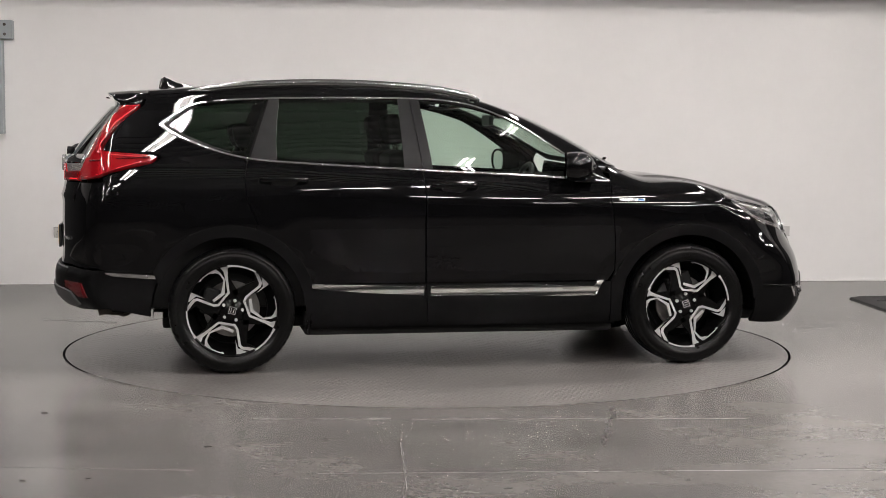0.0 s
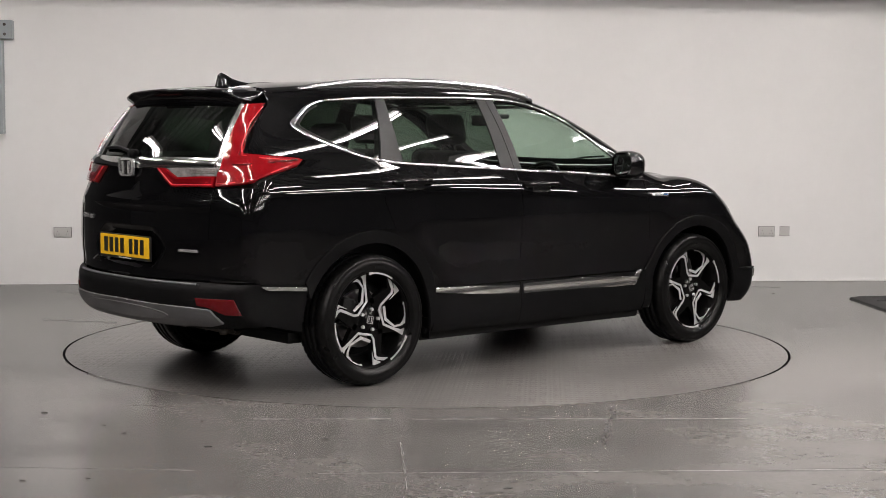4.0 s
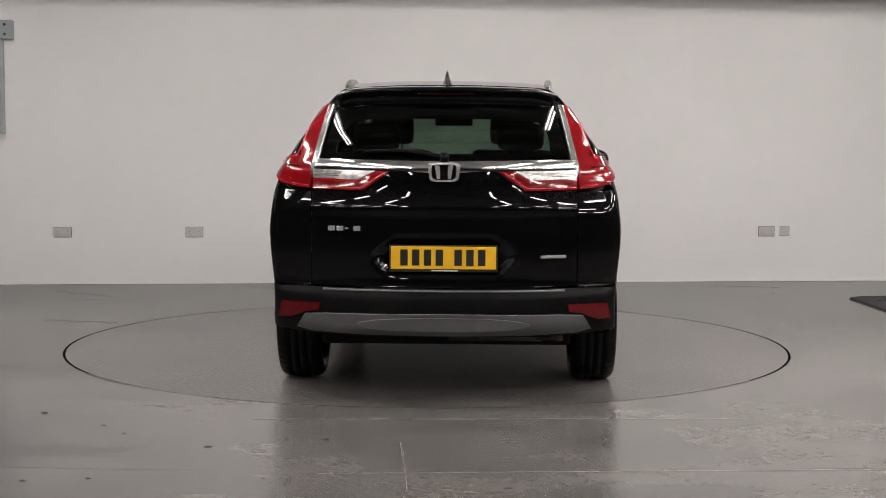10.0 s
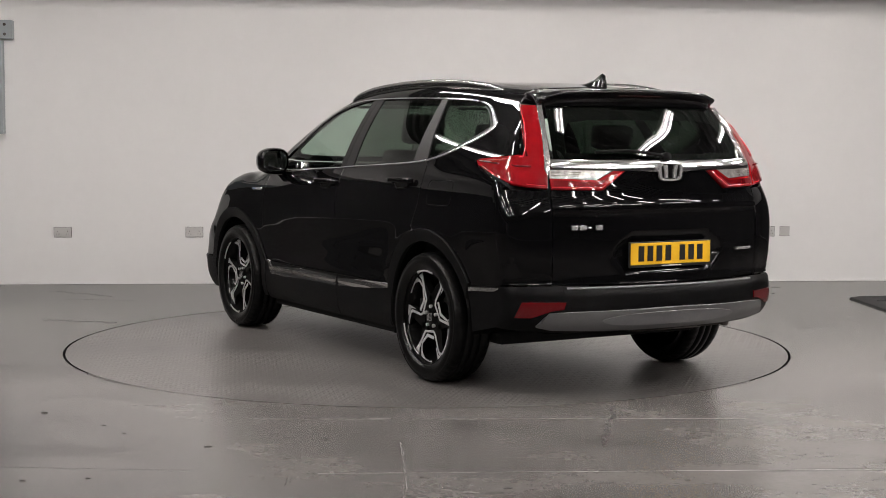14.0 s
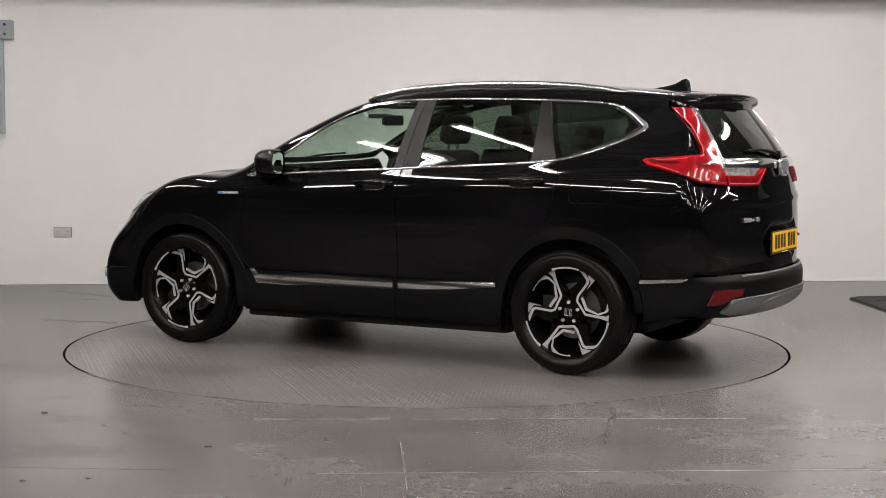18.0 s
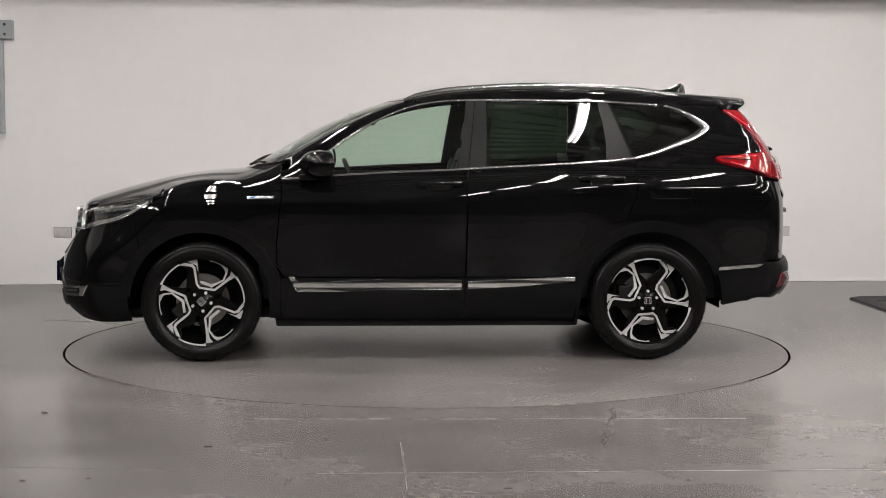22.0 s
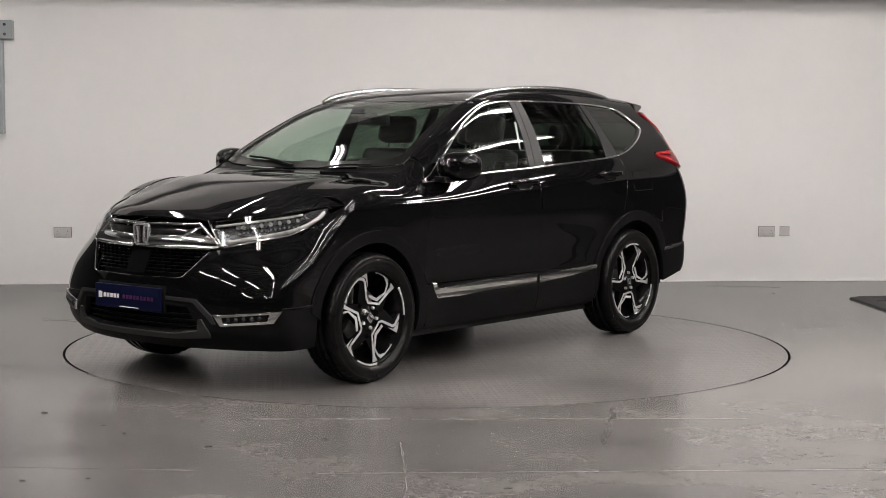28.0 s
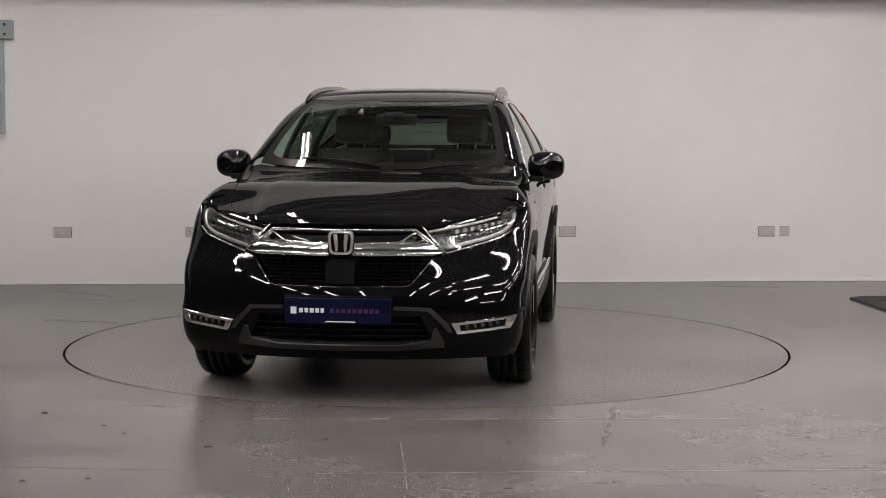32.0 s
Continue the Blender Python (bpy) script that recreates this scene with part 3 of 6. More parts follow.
def strip_on(name, line, width, view, mat, parent, mirror=False, lift=0.006, label="", height=0.008, closed=False):
    """A rounded moulding that follows a line on the skin."""
    p = lay(line, view)
    n = skin_normal(p)
    p = p + n * lift
    if mirror:
        p, n = p * np.array([1, -1, 1]), n * np.array([1, -1, 1])
    m = len(p)
    d = np.roll(p, -1, 0) - np.roll(p, 1, 0)
    if not closed:
        d[0], d[-1] = p[1] - p[0], p[-1] - p[-2]
    d /= np.linalg.norm(d, axis=1, keepdims=True)
    s = np.cross(d, n)
    s /= np.linalg.norm(s, axis=1, keepdims=True)
    w = np.full(m, width) if np.isscalar(width) else np.interp(np.linspace(0, 1, m), np.linspace(0, 1, len(width)), width)
    sec = [(-0.5, -1.0), (-0.5, -0.45), (-0.40, -0.18), (-0.2, -0.04), (0.0, 0.0), (0.2, -0.04), (0.40, -0.18), (0.5, -0.45), (0.5, -1.0)]
    bm = bmesh.new()
    rings = [[bm.verts.new(p[i] + s[i] * a * w[i] + n[i] * b * height) for a, b in sec] for i in range(m)]
    for i in range(m if closed else m - 1):
        a, b = rings[i], rings[(i + 1) % m]
        for k in range(8):
            bm.faces.new((a[k], a[k + 1], b[k + 1], b[k]))
    if not closed:
        bm.faces.new(rings[0])
        bm.faces.new(rings[-1][::-1])
    bmesh.ops.recalc_face_normals(bm, faces=bm.faces)
    return part(name, bm, mat, parent, label, smooth=True)


def shoulder_edge(xs):
    """Where the top turns into the side."""
    out = []
    for x in xs:
        ys = np.linspace(0.45, 0.93, 97)
        p = lay(np.stack([np.full_like(ys, x), ys], 1), "T")
        n = skin_normal(p)
        k = int(np.argmax(n[:, 2] < 0.62))
        out.append(tuple(p[k]))
    return out


def tail_edge(zs):
    out = []
    for z in zs:
        ys = np.linspace(0.4, 0.9, 101)
        p = lay(np.stack([ys, np.full_like(ys, z)], 1), "B")
        n = skin_normal(p)
        k = int(np.argmax(np.abs(n[:, 1]) > np.abs(n[:, 0])))
        out.append(tuple(p[k]))
    return out


def ring_arc(cx, cz, r, a0, a1, n=20, squash=1.0):
    return [(cx + r * math.cos(radians(a0 + (a1 - a0) * i / n)), cz + r * squash * math.sin(radians(a0 + (a1 - a0) * i / n))) for i in range(n + 1)]



# ---- the car: built once, nose along +x, wheels on z = 0 ----
car = tagged(empty("car"), "glossy black five-door family SUV with chrome trim, parked on the turntable", "car")
FRONT_AXLE, REAR_AXLE, HUB_Z = 1.3315, -1.3315, 0.355
GAP = 0.0022

# lines on the side (x, z)
BELT = [(0.86, 1.078), (0.6, 1.098), (0.2, 1.122), (-0.13, 1.136), (-0.35, 1.150), (-0.7, 1.168), (-1.07, 1.190), (-1.235, 1.207)]
WIN_TOP = [(0.80, 1.10), (0.66, 1.195), (0.55, 1.268), (0.338, 1.405), (0.123, 1.500), (-0.054, 1.540), (-0.25, 1.553), (-0.6, 1.556), (-1.1, 1.548), (-1.42, 1.530), (-1.57, 1.495), (-1.68, 1.425)]
QUARTER_LOW = [(-1.235, 1.207), (-1.35, 1.232), (-1.464, 1.268), (-1.6, 1.322), (-1.69, 1.372), (-1.71, 1.400), (-1.68, 1.425)]
ARCH_R = [(x, z) for x, z in ring_arc(REAR_AXLE - 0.01, HUB_Z, 0.478, 155, 20)]
ARCH_F = [(x, z) for x, z in ring_arc(FRONT_AXLE + 0.005, HUB_Z, 0.470, 162, 12)]

ridge_x = [0.80, 0.70, 0.6, 0.5, 0.4, 0.3, 0.2, 0.1, 0.0, -0.15, -0.3, -0.5, -0.8, -1.1, -1.4, -1.6, -1.72, -1.80]
ridge = shoulder_edge(ridge_x)
corner_z = [1.47, 1.40, 1.33, 1.26, 1.20, 1.14, 1.09, 1.0, 0.9, 0.8, 0.7, 0.60, 0.55, 0.5, 0.45, 0.40, 0.35]
corner = tail_edge(corner_z)


def corner_from(z0, z1):
    zs = np.linspace(z0, z1, 9)
    pick = [[np.interp(z, corner_z[::-1], [c[k] for c in corner][::-1]) for k in range(3)] for z in zs]
    return pick


def build_side(mirror):
    side = "right" if mirror else "left"
    win_top, belt, quarter = spline(WIN_TOP, 5), spline(BELT, 4), spline(QUARTER_LOW, 4)

    # fixed side: screen pillar, roof side and rear quarter
    lower_quarter = [(-2.035, 1.098), *[(p[0] + 0.03, p[2]) for p in corner_from(1.08, 0.60)], (-2.03, 0.588), (-1.80, 0.572), (-1.748, 0.569)]
    outline = ([(0.86, 1.075), (0.84, 1.10)] + [(p[0], p[2]) for p in ridge] + [(-1.812, 1.503), (-1.936, 1.405), (-2.026, 1.275), (-2.035, 1.252), (-1.93, 1.241), (-1.74, 1.226), (-1.714, 1.212), (-1.742, 1.187), (-1.90, 1.143)]
               + lower_quarter + ring_arc(REAR_AXLE - 0.01, HUB_Z, 0.468, 153, 74, 16) + [(-1.193, 0.845), (-1.25, 0.985), (-1.262, 1.10), (-1.245, 1.19)]
               + quarter[1:-1] + win_top[::-1])
    back = corner_from(1.075, 0.60)
    lamp_side = [("BD", [tuple(q) for q in flat([(p[0] + 0.03, W(p[0] + 0.03, p[2]), p[2]) for p in back], "BD")]
                  + [tuple(q) for q in flat(lay([(0.668, z) for z in np.linspace(0.60, 1.065, 8)], "B"), "BD")])]
    roofside = [("T", [(p[0], p[1] + 0.001) for p in ridge if p[0] <= 0.16] + [(x, np.interp(x, ridge_x[::-1], [p[1] for p in ridge][::-1]) - 0.03) for x in (-1.80, -1.4, -0.8, -0.3, 0.0, 0.16)])]
    screen_edge = [("T", [(p[0], p[1] + 0.001) for p in ridge if p[0] >= 0.1] + [(0.10, 0.575), (0.3, 0.617), (0.55, 0.668), (0.80, 0.715)])]
    panel("body_side", [("L", outline)] + lamp_side + roofside + screen_edge, M_PAINT, car, mirror=mirror, thick=0.014)

    # doors
    def door(name, outline, glass_line, glass_mat, handle_x, handle_z, pillars):
        d = panel(name, [("L", outline)], M_PAINT, car, mirror=mirror, thick=0.014)
        g = panel("door_window", [("L", glass_line)], glass_mat, d, "greenish door glass" if glass_mat is M_CLEARGLASS else "dark tinted door glass", mirror=mirror, thick=0, lift=-0.006)
        g.visible_shadow = False
        for line in pillars:
            panel("pillar_cover", [("L", line)], M_PILLAR, d, "matt black pillar cover", mirror=mirror, thick=0.010, lift=-0.001)
        s = -1 if mirror else 1
        y = float(W(handle_x, handle_z)) + 0.002
        cup = rounded([(handle_x - 0.085, handle_z - 0.036), (handle_x + 0.05, handle_z - 0.040), (handle_x + 0.085, handle_z + 0.014), (handle_x - 0.09, handle_z + 0.020)], 0.03)
        # flat dark patch: the shade of the handle's hollow as a colour
        panel("cup_shade", [("L", cup)], M_DARK, d, "dark patch painted for the shade behind the handle", mirror=mirror, thick=0.003, lift=0.0018, step=0.02)
        strip_on("cup_edge", cup, 0.010, "L", M_PAINT, d, mirror, 0.004, "rounded edge of the hollow", 0.006, True)
        bm = bmesh.new()
        pts = [(handle_x + a, s * (y + b), handle_z + c) for a, b, c in ((-0.145, 0.004, 0.005), (-0.115, 0.030, 0.006), (-0.05, 0.040, 0.007), (0.03, 0.042, 0.007), (0.095, 0.034, 0.005), (0.122, 0.006, 0.003))]
        sweep(bm, spline(pts, 4), 0.018, 0.026)
        part("door_handle", bm, M_PAINT, d, "gloss black pull handle", smooth=True)
        return d

    low_f, low_r = 0.502, 0.500
    front_outline = [(0.862, 1.072), (0.853, 0.985), (0.872, 0.86), (0.885, 0.70), (0.884, 0.56), (0.845, low_f), (-0.229 + GAP, low_r), (-0.236 + GAP, 0.86), (-0.231 + GAP, 1.0), (-0.243 + GAP, 1.136)] + [p for p in belt[::-1] if p[0] > -0.2]
    front_glass = [(0.70, 1.105)] + [p for p in belt if -0.17 < p[0] < 0.68] + [(-0.185, 1.147), (-0.215, 1.35), (-0.243, 1.548)] + [p for p in win_top[::-1] if -0.23 < p[0] < 0.72]
    rear_arch = [p for p in ring_arc(REAR_AXLE - 0.01, HUB_Z, 0.478, 17, 73, 10)]
    rear_outline = [(-0.247 - GAP, 1.138), (-0.235 - GAP, 1.0), (-0.240 - GAP, 0.86), (-0.233 - GAP, low_r), (-0.885, low_r)] + rear_arch + [(-1.188, 0.848), (-1.245, 0.985), (-1.257, 1.10), (-1.240, 1.196)] + [p for p in belt[::-1] if -1.22 < p[0] < -0.26]
    rear_glass = [(-0.352, 1.155)] + [p for p in belt if -1.06 < p[0] < -0.37] + [(-1.074, 1.192), (-1.078, 1.30), (-1.068, 1.42), (-1.048, 1.545)] + [p for p in win_top[::-1] if -1.04 < p[0] < -0.37] + [(-0.366, 1.552), (-0.36, 1.35)]
    door("front_door", front_outline, front_glass, M_CLEARGLASS, -0.06, 1.052, [[(-0.186, 1.143), (-0.243, 1.140), (-0.270, 1.35), (-0.296, 1.553), (-0.244, 1.550), (-0.216, 1.35)]])
    door("rear_door", rear_outline, rear_glass, M_PRIVACY, -1.03, 1.086,
         [[(-0.248, 1.142), (-0.352, 1.151), (-0.36, 1.35), (-0.366, 1.554), (-0.301, 1.554), (-0.275, 1.35)],
          [(-1.076, 1.190), (-1.228, 1.205), (-1.17, 1.37), (-1.108, 1.547), (-1.050, 1.549), (-1.070, 1.42), (-1.080, 1.30)]])
    # dark backing strips, added so no light shows between the pillar covers
    for seal in ([(-0.205, 1.150), (-0.335, 1.156), (-0.345, 1.35), (-0.350, 1.548), (-0.258, 1.546), (-0.232, 1.35)], [(-1.10, 1.205), (-1.262, 1.220), (-1.20, 1.37), (-1.135, 1.540), (-1.062, 1.540), (-1.092, 1.36)]):
        panel("pillar_backing", [("L", seal)], M_DARK, car, "dark backing added to block light between the pillar covers", mirror=mirror, thick=0, lift=-0.014)
    q = panel("quarter_window", [("L", [(-1.118, 1.545), (-1.18, 1.37), (-1.240, 1.212)] + quarter[2:-1] + [p for p in win_top[::-1] if -1.68 < p[0] < -1.12])], M_PRIVACY, car, "dark tinted quarter glass", mirror=mirror, thick=0, lift=-0.004)
    q.visible_shadow = False
    panel("mirror_foot", [("L", rounded([(0.86, 1.076), (0.70, 1.096), (0.705, 1.17), (0.73, 1.162)], 0.012))], M_GLOSSBLACK, car, "black triangle at the mirror", mirror=mirror, thick=0.01, lift=-0.001)

    # chrome round the windows
    strip_on("window_trim", [(0.862, 1.080)] + [p for p in belt if p[0] < 0.84][:] , 0.013, "L", M_CHROME, car, mirror, 0.005)
    strip_on("window_trim", [(0.862, 1.082), (0.82, 1.098)] + [p for p in win_top if -1.45 < p[0] < 0.80], 0.012, "L", M_CHROME, car, mirror, 0.004)
    tip = [p for p in win_top if p[0] <= -1.42] + quarter[::-1][1:]
    strip_on("window_trim", tip, [0.013, 0.020, 0.032, 0.028, 0.018, 0.014, 0.013], "L", M_CHROME, car, mirror, 0.005)

    inset = [(x + (-1.40 - x) * 0.075, z + (1.38 - z) * 0.10) for x, z in tip[2:-3]]
    strip_on("trim_inset", inset, [0.006, 0.018, 0.034, 0.028, 0.014, 0.006], "L", M_PILLAR, car, mirror, 0.003, "matt grey inset of the window trim", 0.006)

    # cladding: sill, door foot, arches
    for name, x0, x1 in (("door_cladding", 0.862, -0.2285), ("door_cladding", -0.2335, -0.895)):
        lo = 0.258
        c = panel(name, [("L", [(x0, 0.494), (x0, 0.30) if x0 > 0 else (x0 + 0.012, lo), (x0 - 0.01 if x0 > 0 else x0, lo), (x1 + (0.012 if x0 > 0 else 0.01), lo), (x1, 0.494)])], M_PLASTIC, car, "matt black lower door cladding", mirror=mirror, thick=0.016, lift=0.010)
        if x0 > 0:
            bar = [(-0.206, 0.482), (0.3, 0.487), (0.757, 0.467), (0.792, 0.503), (0.818, 0.503), (0.775, 0.425), (0.755, 0.405), (0.3, 0.424), (-0.206, 0.427)]
        else:
            bar = [(-0.244, 0.476), (-0.6, 0.490), (-0.885, 0.497), (-0.885, 0.474), (-0.6, 0.447), (-0.244, 0.428)]
        panel("chrome_strip", [("L", bar)], M_SILL, c, "chrome strip on the cladding", mirror=mirror, thick=0.016, lift=0.014, step=0.012, shape=lambda p, uv: 0.12 * (uv[:, 1] - 0.455) + 0.0022 * np.cos((uv[:, 1] - 0.462) * 150.0))
    panel("sill", [("L", [(0.90, 0.262), (0.90, 0.235), (-0.92, 0.235), (-0.92, 0.262)])], M_PLASTIC, car, mirror=mirror, thick=0.03, lift=-0.01)
    for cx, r_in, r_out, a0, a1, ends in ((REAR_AXLE - 0.01, 0.418, 0.482, 152, 14, "r"), (FRONT_AXLE + 0.005, 0.412, 0.476, 160, 8, "f")):
        outer = ring_arc(cx, HUB_Z, r_out, a0, a1, 30)
        inner = ring_arc(cx, HUB_Z, r_in, a1 - 4, a0 + 8, 30)
        if ends == "r":
            poly = outer + [(-0.892, 0.30), (-0.905, 0.262)] + inner + [(-1.738, 0.50)]
        else:
            poly = [(0.866, 0.50)] + outer[2:] + inner + [(0.93, 0.262), (0.866, 0.262)]
        panel("wheel_arch", [("L", poly)], M_PLASTIC, car, "matt black wheel arch cladding", mirror=mirror, thick=0.03, lift=0.012)
    # wheel housing behind the arch
    s = -1 if mirror else 1
    for cx in (FRONT_AXLE, REAR_AXLE):
        bm = bmesh.new()
        n, prev = 18, None
        for i in range(n + 1):
            a = radians(-6 + 192 * i / n)
            pr = [bm.verts.new((cx + 0.44 * math.cos(a), s * y, max(0.2, HUB_Z + 0.44 * math.sin(a)))) for y in (0.86, 0.50)]
            if prev:
                bm.faces.new((prev[0], prev[1], pr[1], pr[0]))
            prev = pr
        bm.faces.new([bm.verts.new((cx + 0.44 * math.cos(radians(a)), s * 0.50, max(0.2, HUB_Z + 0.44 * math.sin(radians(a))))) for a in range(-6, 187, 16)])
        part("wheel_housing", bm, M_DARK, car)


build_side(False)
build_side(True)



def both(half):
    """A half outline (y >= 0, given from centre to centre) and its mirror image."""
    return [half, [(-a, b) for a, b in half[::-1]]]


def whole(half):
    """A full outline from a half that begins and ends on the centreline (y first)."""
    return half + [(-a, b) for a, b in half[::-1] if a > 1e-6]


def twhole(half):
    return half + [(a, -b) for a, b in half[::-1] if b > 1e-6]


def bd(points):
    return [tuple(q) for q in flat(points, "BD")]


def fd(points):
    return [tuple(q) for q in flat(points, "FD")]


def edge_y(x):
    return float(np.interp(x, ridge_x[::-1], [p[1] for p in ridge][::-1]))


# ---- top: bonnet, screen, roof ----
BONNET_EDGE = spline([(0.955, 0.742), (1.20, 0.738), (1.45, 0.716), (1.66, 0.690), (1.80, 0.640), (1.92, 0.565), (2.0, 0.470), (2.06, 0.385)], 4)
bonnet_half = spline([(1.112, 0), (1.088, 0.35), (1.02, 0.60), (0.955, 0.742)], 5)[:-1] + BONNET_EDGE + spline([(2.06, 0.385), (2.098, 0.22), (2.112, 0)], 4)[1:]


def bonnet_shape(p, uv):
    y = np.abs(p[:, 1])
    t = np.clip((0.60 - 0.06 * (p[:, 0] - 1.0) - y) / 0.09, 0, 1)
    back = np.clip((p[:, 0] - 1.0) / 0.25, 0, 1)
    return 0.011 * t * t * (3 - 2 * t) * back - 0.004


bonnet = panel("bonnet", [("T", twhole(bonnet_half))], M_PAINT, car, "gloss black bonnet with a raised middle", shape=bonnet_shape, step=0.018)

SCREEN_EDGE = [(0.875, 0.716), (0.80, 0.711), (0.55, 0.664), (0.30, 0.613), (0.105, 0.571)]
screen_half = spline([(1.068, 0), (1.045, 0.30), (0.975, 0.55), (0.875, 0.716)], 4)[:-1] + SCREEN_EDGE + spline([(0.105, 0.571), (0.175, 0.4), (0.222, 0.2), (0.236, 0)], 4)[1:]
inner_half = spline([(1.005, 0), (0.985, 0.28), (0.925, 0.50), (0.84, 0.655)], 4)[:-1] + [(0.80, 0.662), (0.55, 0.622), (0.30, 0.575), (0.165, 0.545)] + spline([(0.165, 0.545), (0.225, 0.38), (0.268, 0.2), (0.282, 0)], 4)[1:]
seal = panel("windscreen_border", [("T", twhole(screen_half), [twhole(inner_half)])], M_GLOSSBLACK, car, "black border of the windscreen", thick=0.004, lift=-0.002)
screen = panel("windscreen", [("T", twhole(inner_half))], M_SCREEN, car, "greenish curved windscreen glass", thick=0, lift=-0.002)
screen.visible_shadow = False
cowl_half = spline([(1.070, 0), (1.047, 0.30), (0.977, 0.55), (0.877, 0.720)], 4) + [(0.870, 0.765), (0.950, 0.748)] + spline([(0.950, 0.742), (1.016, 0.60), (1.084, 0.35), (1.108, 0)], 5)
panel("cowl", [("T", twhole(cowl_half))], M_PLASTIC, car, "black plastic scuttle below the screen", thick=0.02, lift=-0.012)

roof_half = spline([(0.232, 0), (0.218, 0.2), (0.171, 0.4), (0.100, 0.575)], 4) + [(x, edge_y(x) - 0.033) for x in (0.02, -0.15, -0.3, -0.5, -0.8, -1.1, -1.4, -1.6, -1.78)] + [(-1.79, 0.3), (-1.79, 0)]
roof = panel("roof", [("T", twhole(roof_half))], M_PAINT, car, "gloss black roof skin")
for s in (-1, 1):
    m = s < 0
    line = [(0.13, 1.560), (0.07, 1.582), (-0.02, 1.603), (-0.15, 1.624), (-0.35, 1.641), (-0.6, 1.653), (-0.9, 1.654), (-1.2, 1.641), (-1.4, 1.620), (-1.52, 1.601), (-1.60, 1.582)]
    rail_y = lambda x: float(np.interp(x, [-1.7, -1.2, -0.6, 0.0, 0.2], [0.535, 0.555, 0.572, 0.590, 0.602]))
    pts = spline([(x, s * rail_y(x), z - 0.012) for x, z in line], 4)
    n = len(pts)
    wide = [0.016 + 0.015 * min(1, 6 * min(i, n - 1 - i) / n) for i in range(n)]
    high = [0.020 + 0.018 * min(1, 8 * min(i, n - 1 - i) / n) for i in range(n)]
    bm = bmesh.new()
    sweep(bm, pts, wide, high)
    rail = part("roof_rail", bm, M_RAIL, car, "bright aluminium roof rail", smooth=True)
    bm = bmesh.new()
    sweep(bm, spline([(x, s * rail_y(x), z - 0.039) for x, z in line[1:-1]], 4), 0.030, 0.022)
    part("rail_foot", bm, M_GLOSSBLACK, rail, "black foot of the rail", smooth=True)

# spoiler over the rear window
bm = bmesh.new()
rings = []
for y in np.linspace(-0.556, 0.556, 33):
    a = abs(y) / 0.556
    back, drop = 0.055 * a ** 2.5, 0.016 * a ** 2 + (0.02 * max(0, a - 0.85) / 0.15)
    sec = [(-1.775, 1.597), (-1.90, 1.590), (-1.985, 1.5845), (-2.025, 1.580), (-2.034, 1.574), (-2.030, 1.562), (-2.000, 1.543), (-1.990, 1.515), (-2.006, 1.430), (-1.95, 1.424), (-1.775, 1.50)]
    rings.append([bm.verts.new((x + (back if x < -1.93 else back * 0.4), y, z + 0.008 - drop + (0.028 * a ** 2 if z < 1.48 else 0))) for x, z in sec])
for p, q in zip(rings, rings[1:]):
    for k in range(len(p)):
        bm.faces.new((p[k], p[(k + 1) % len(p)], q[(k + 1) % len(p)], q[k]))
bm.faces.new(rings[0])
bm.faces.new(rings[-1][::-1])
bmesh.ops.recalc_face_normals(bm, faces=bm.faces)
spoiler = part("rear_spoiler", bm, M_PAINT, car, "gloss black roof spoiler", smooth=True)
part("high_brake_lamp", boxed(-2.040, -2.026, -0.14, 0.14, 1.550, 1.558, 0.003), M_LAMPOFF, spoiler, "slim red high brake lamp")

# aerial fin
bm = bmesh.new()
rings = []
for x, h, w in ((-1.49, 0.004, 0.012), (-1.53, 0.010, 0.026), (-1.58, 0.022, 0.030), (-1.63, 0.038, 0.030), (-1.675, 0.064, 0.026), (-1.700, 0.076, 0.020), (-1.722, 0.064, 0.016), (-1.734, 0.004, 0.016)):
    z = float(top_line(x)) - 0.004
    rings.append([bm.verts.new(v) for v in ((x, -w, z), (x, -w * 0.55, z + h * 0.55), (x, -w * 0.16, z + h), (x, w * 0.16, z + h), (x, w * 0.55, z + h * 0.55), (x, w, z))])
for p, q in zip(rings, rings[1:]):
    for k in range(5):
        bm.faces.new((p[k], p[k + 1], q[k + 1], q[k]))
bm.faces.new(rings[0][::-1])
bm.faces.new(rings[-1])
bmesh.ops.recalc_face_normals(bm, faces=bm.faces)
part("roof_aerial", bm, M_PAINT, car, "gloss black shark-fin aerial", smooth=True)

# ---- front wings, bumper, grille, lamps ----
wing_x = [0.868, 0.95, 1.05, 1.15, 1.25, 1.35, 1.45, 1.50, 1.545]
wing_ridge = shoulder_edge(wing_x)
HEAD = [(2.062, 0.388, 0.884), (2.062, 0.500, 0.764), (1.99, 0.592, 0.786), (1.914, 0.681, 0.807), (1.809, 0.776, 0.833), (1.729, 0.812, 0.885), (1.65, 0.83, 0.922), (1.57, 0.805, 0.957), (1.545, 0.766, 0.971),
        (1.560, 0.745, 0.975), (1.700, 0.712, 0.952), (1.886, 0.609, 0.920), (2.009, 0.460, 0.902)]
LAMP_LOW = [(2.066, 0.505, 0.756), (1.99, 0.595, 0.779), (1.914, 0.681, 0.801), (1.833, 0.755, 0.820), (1.800, 0.780, 0.828)]


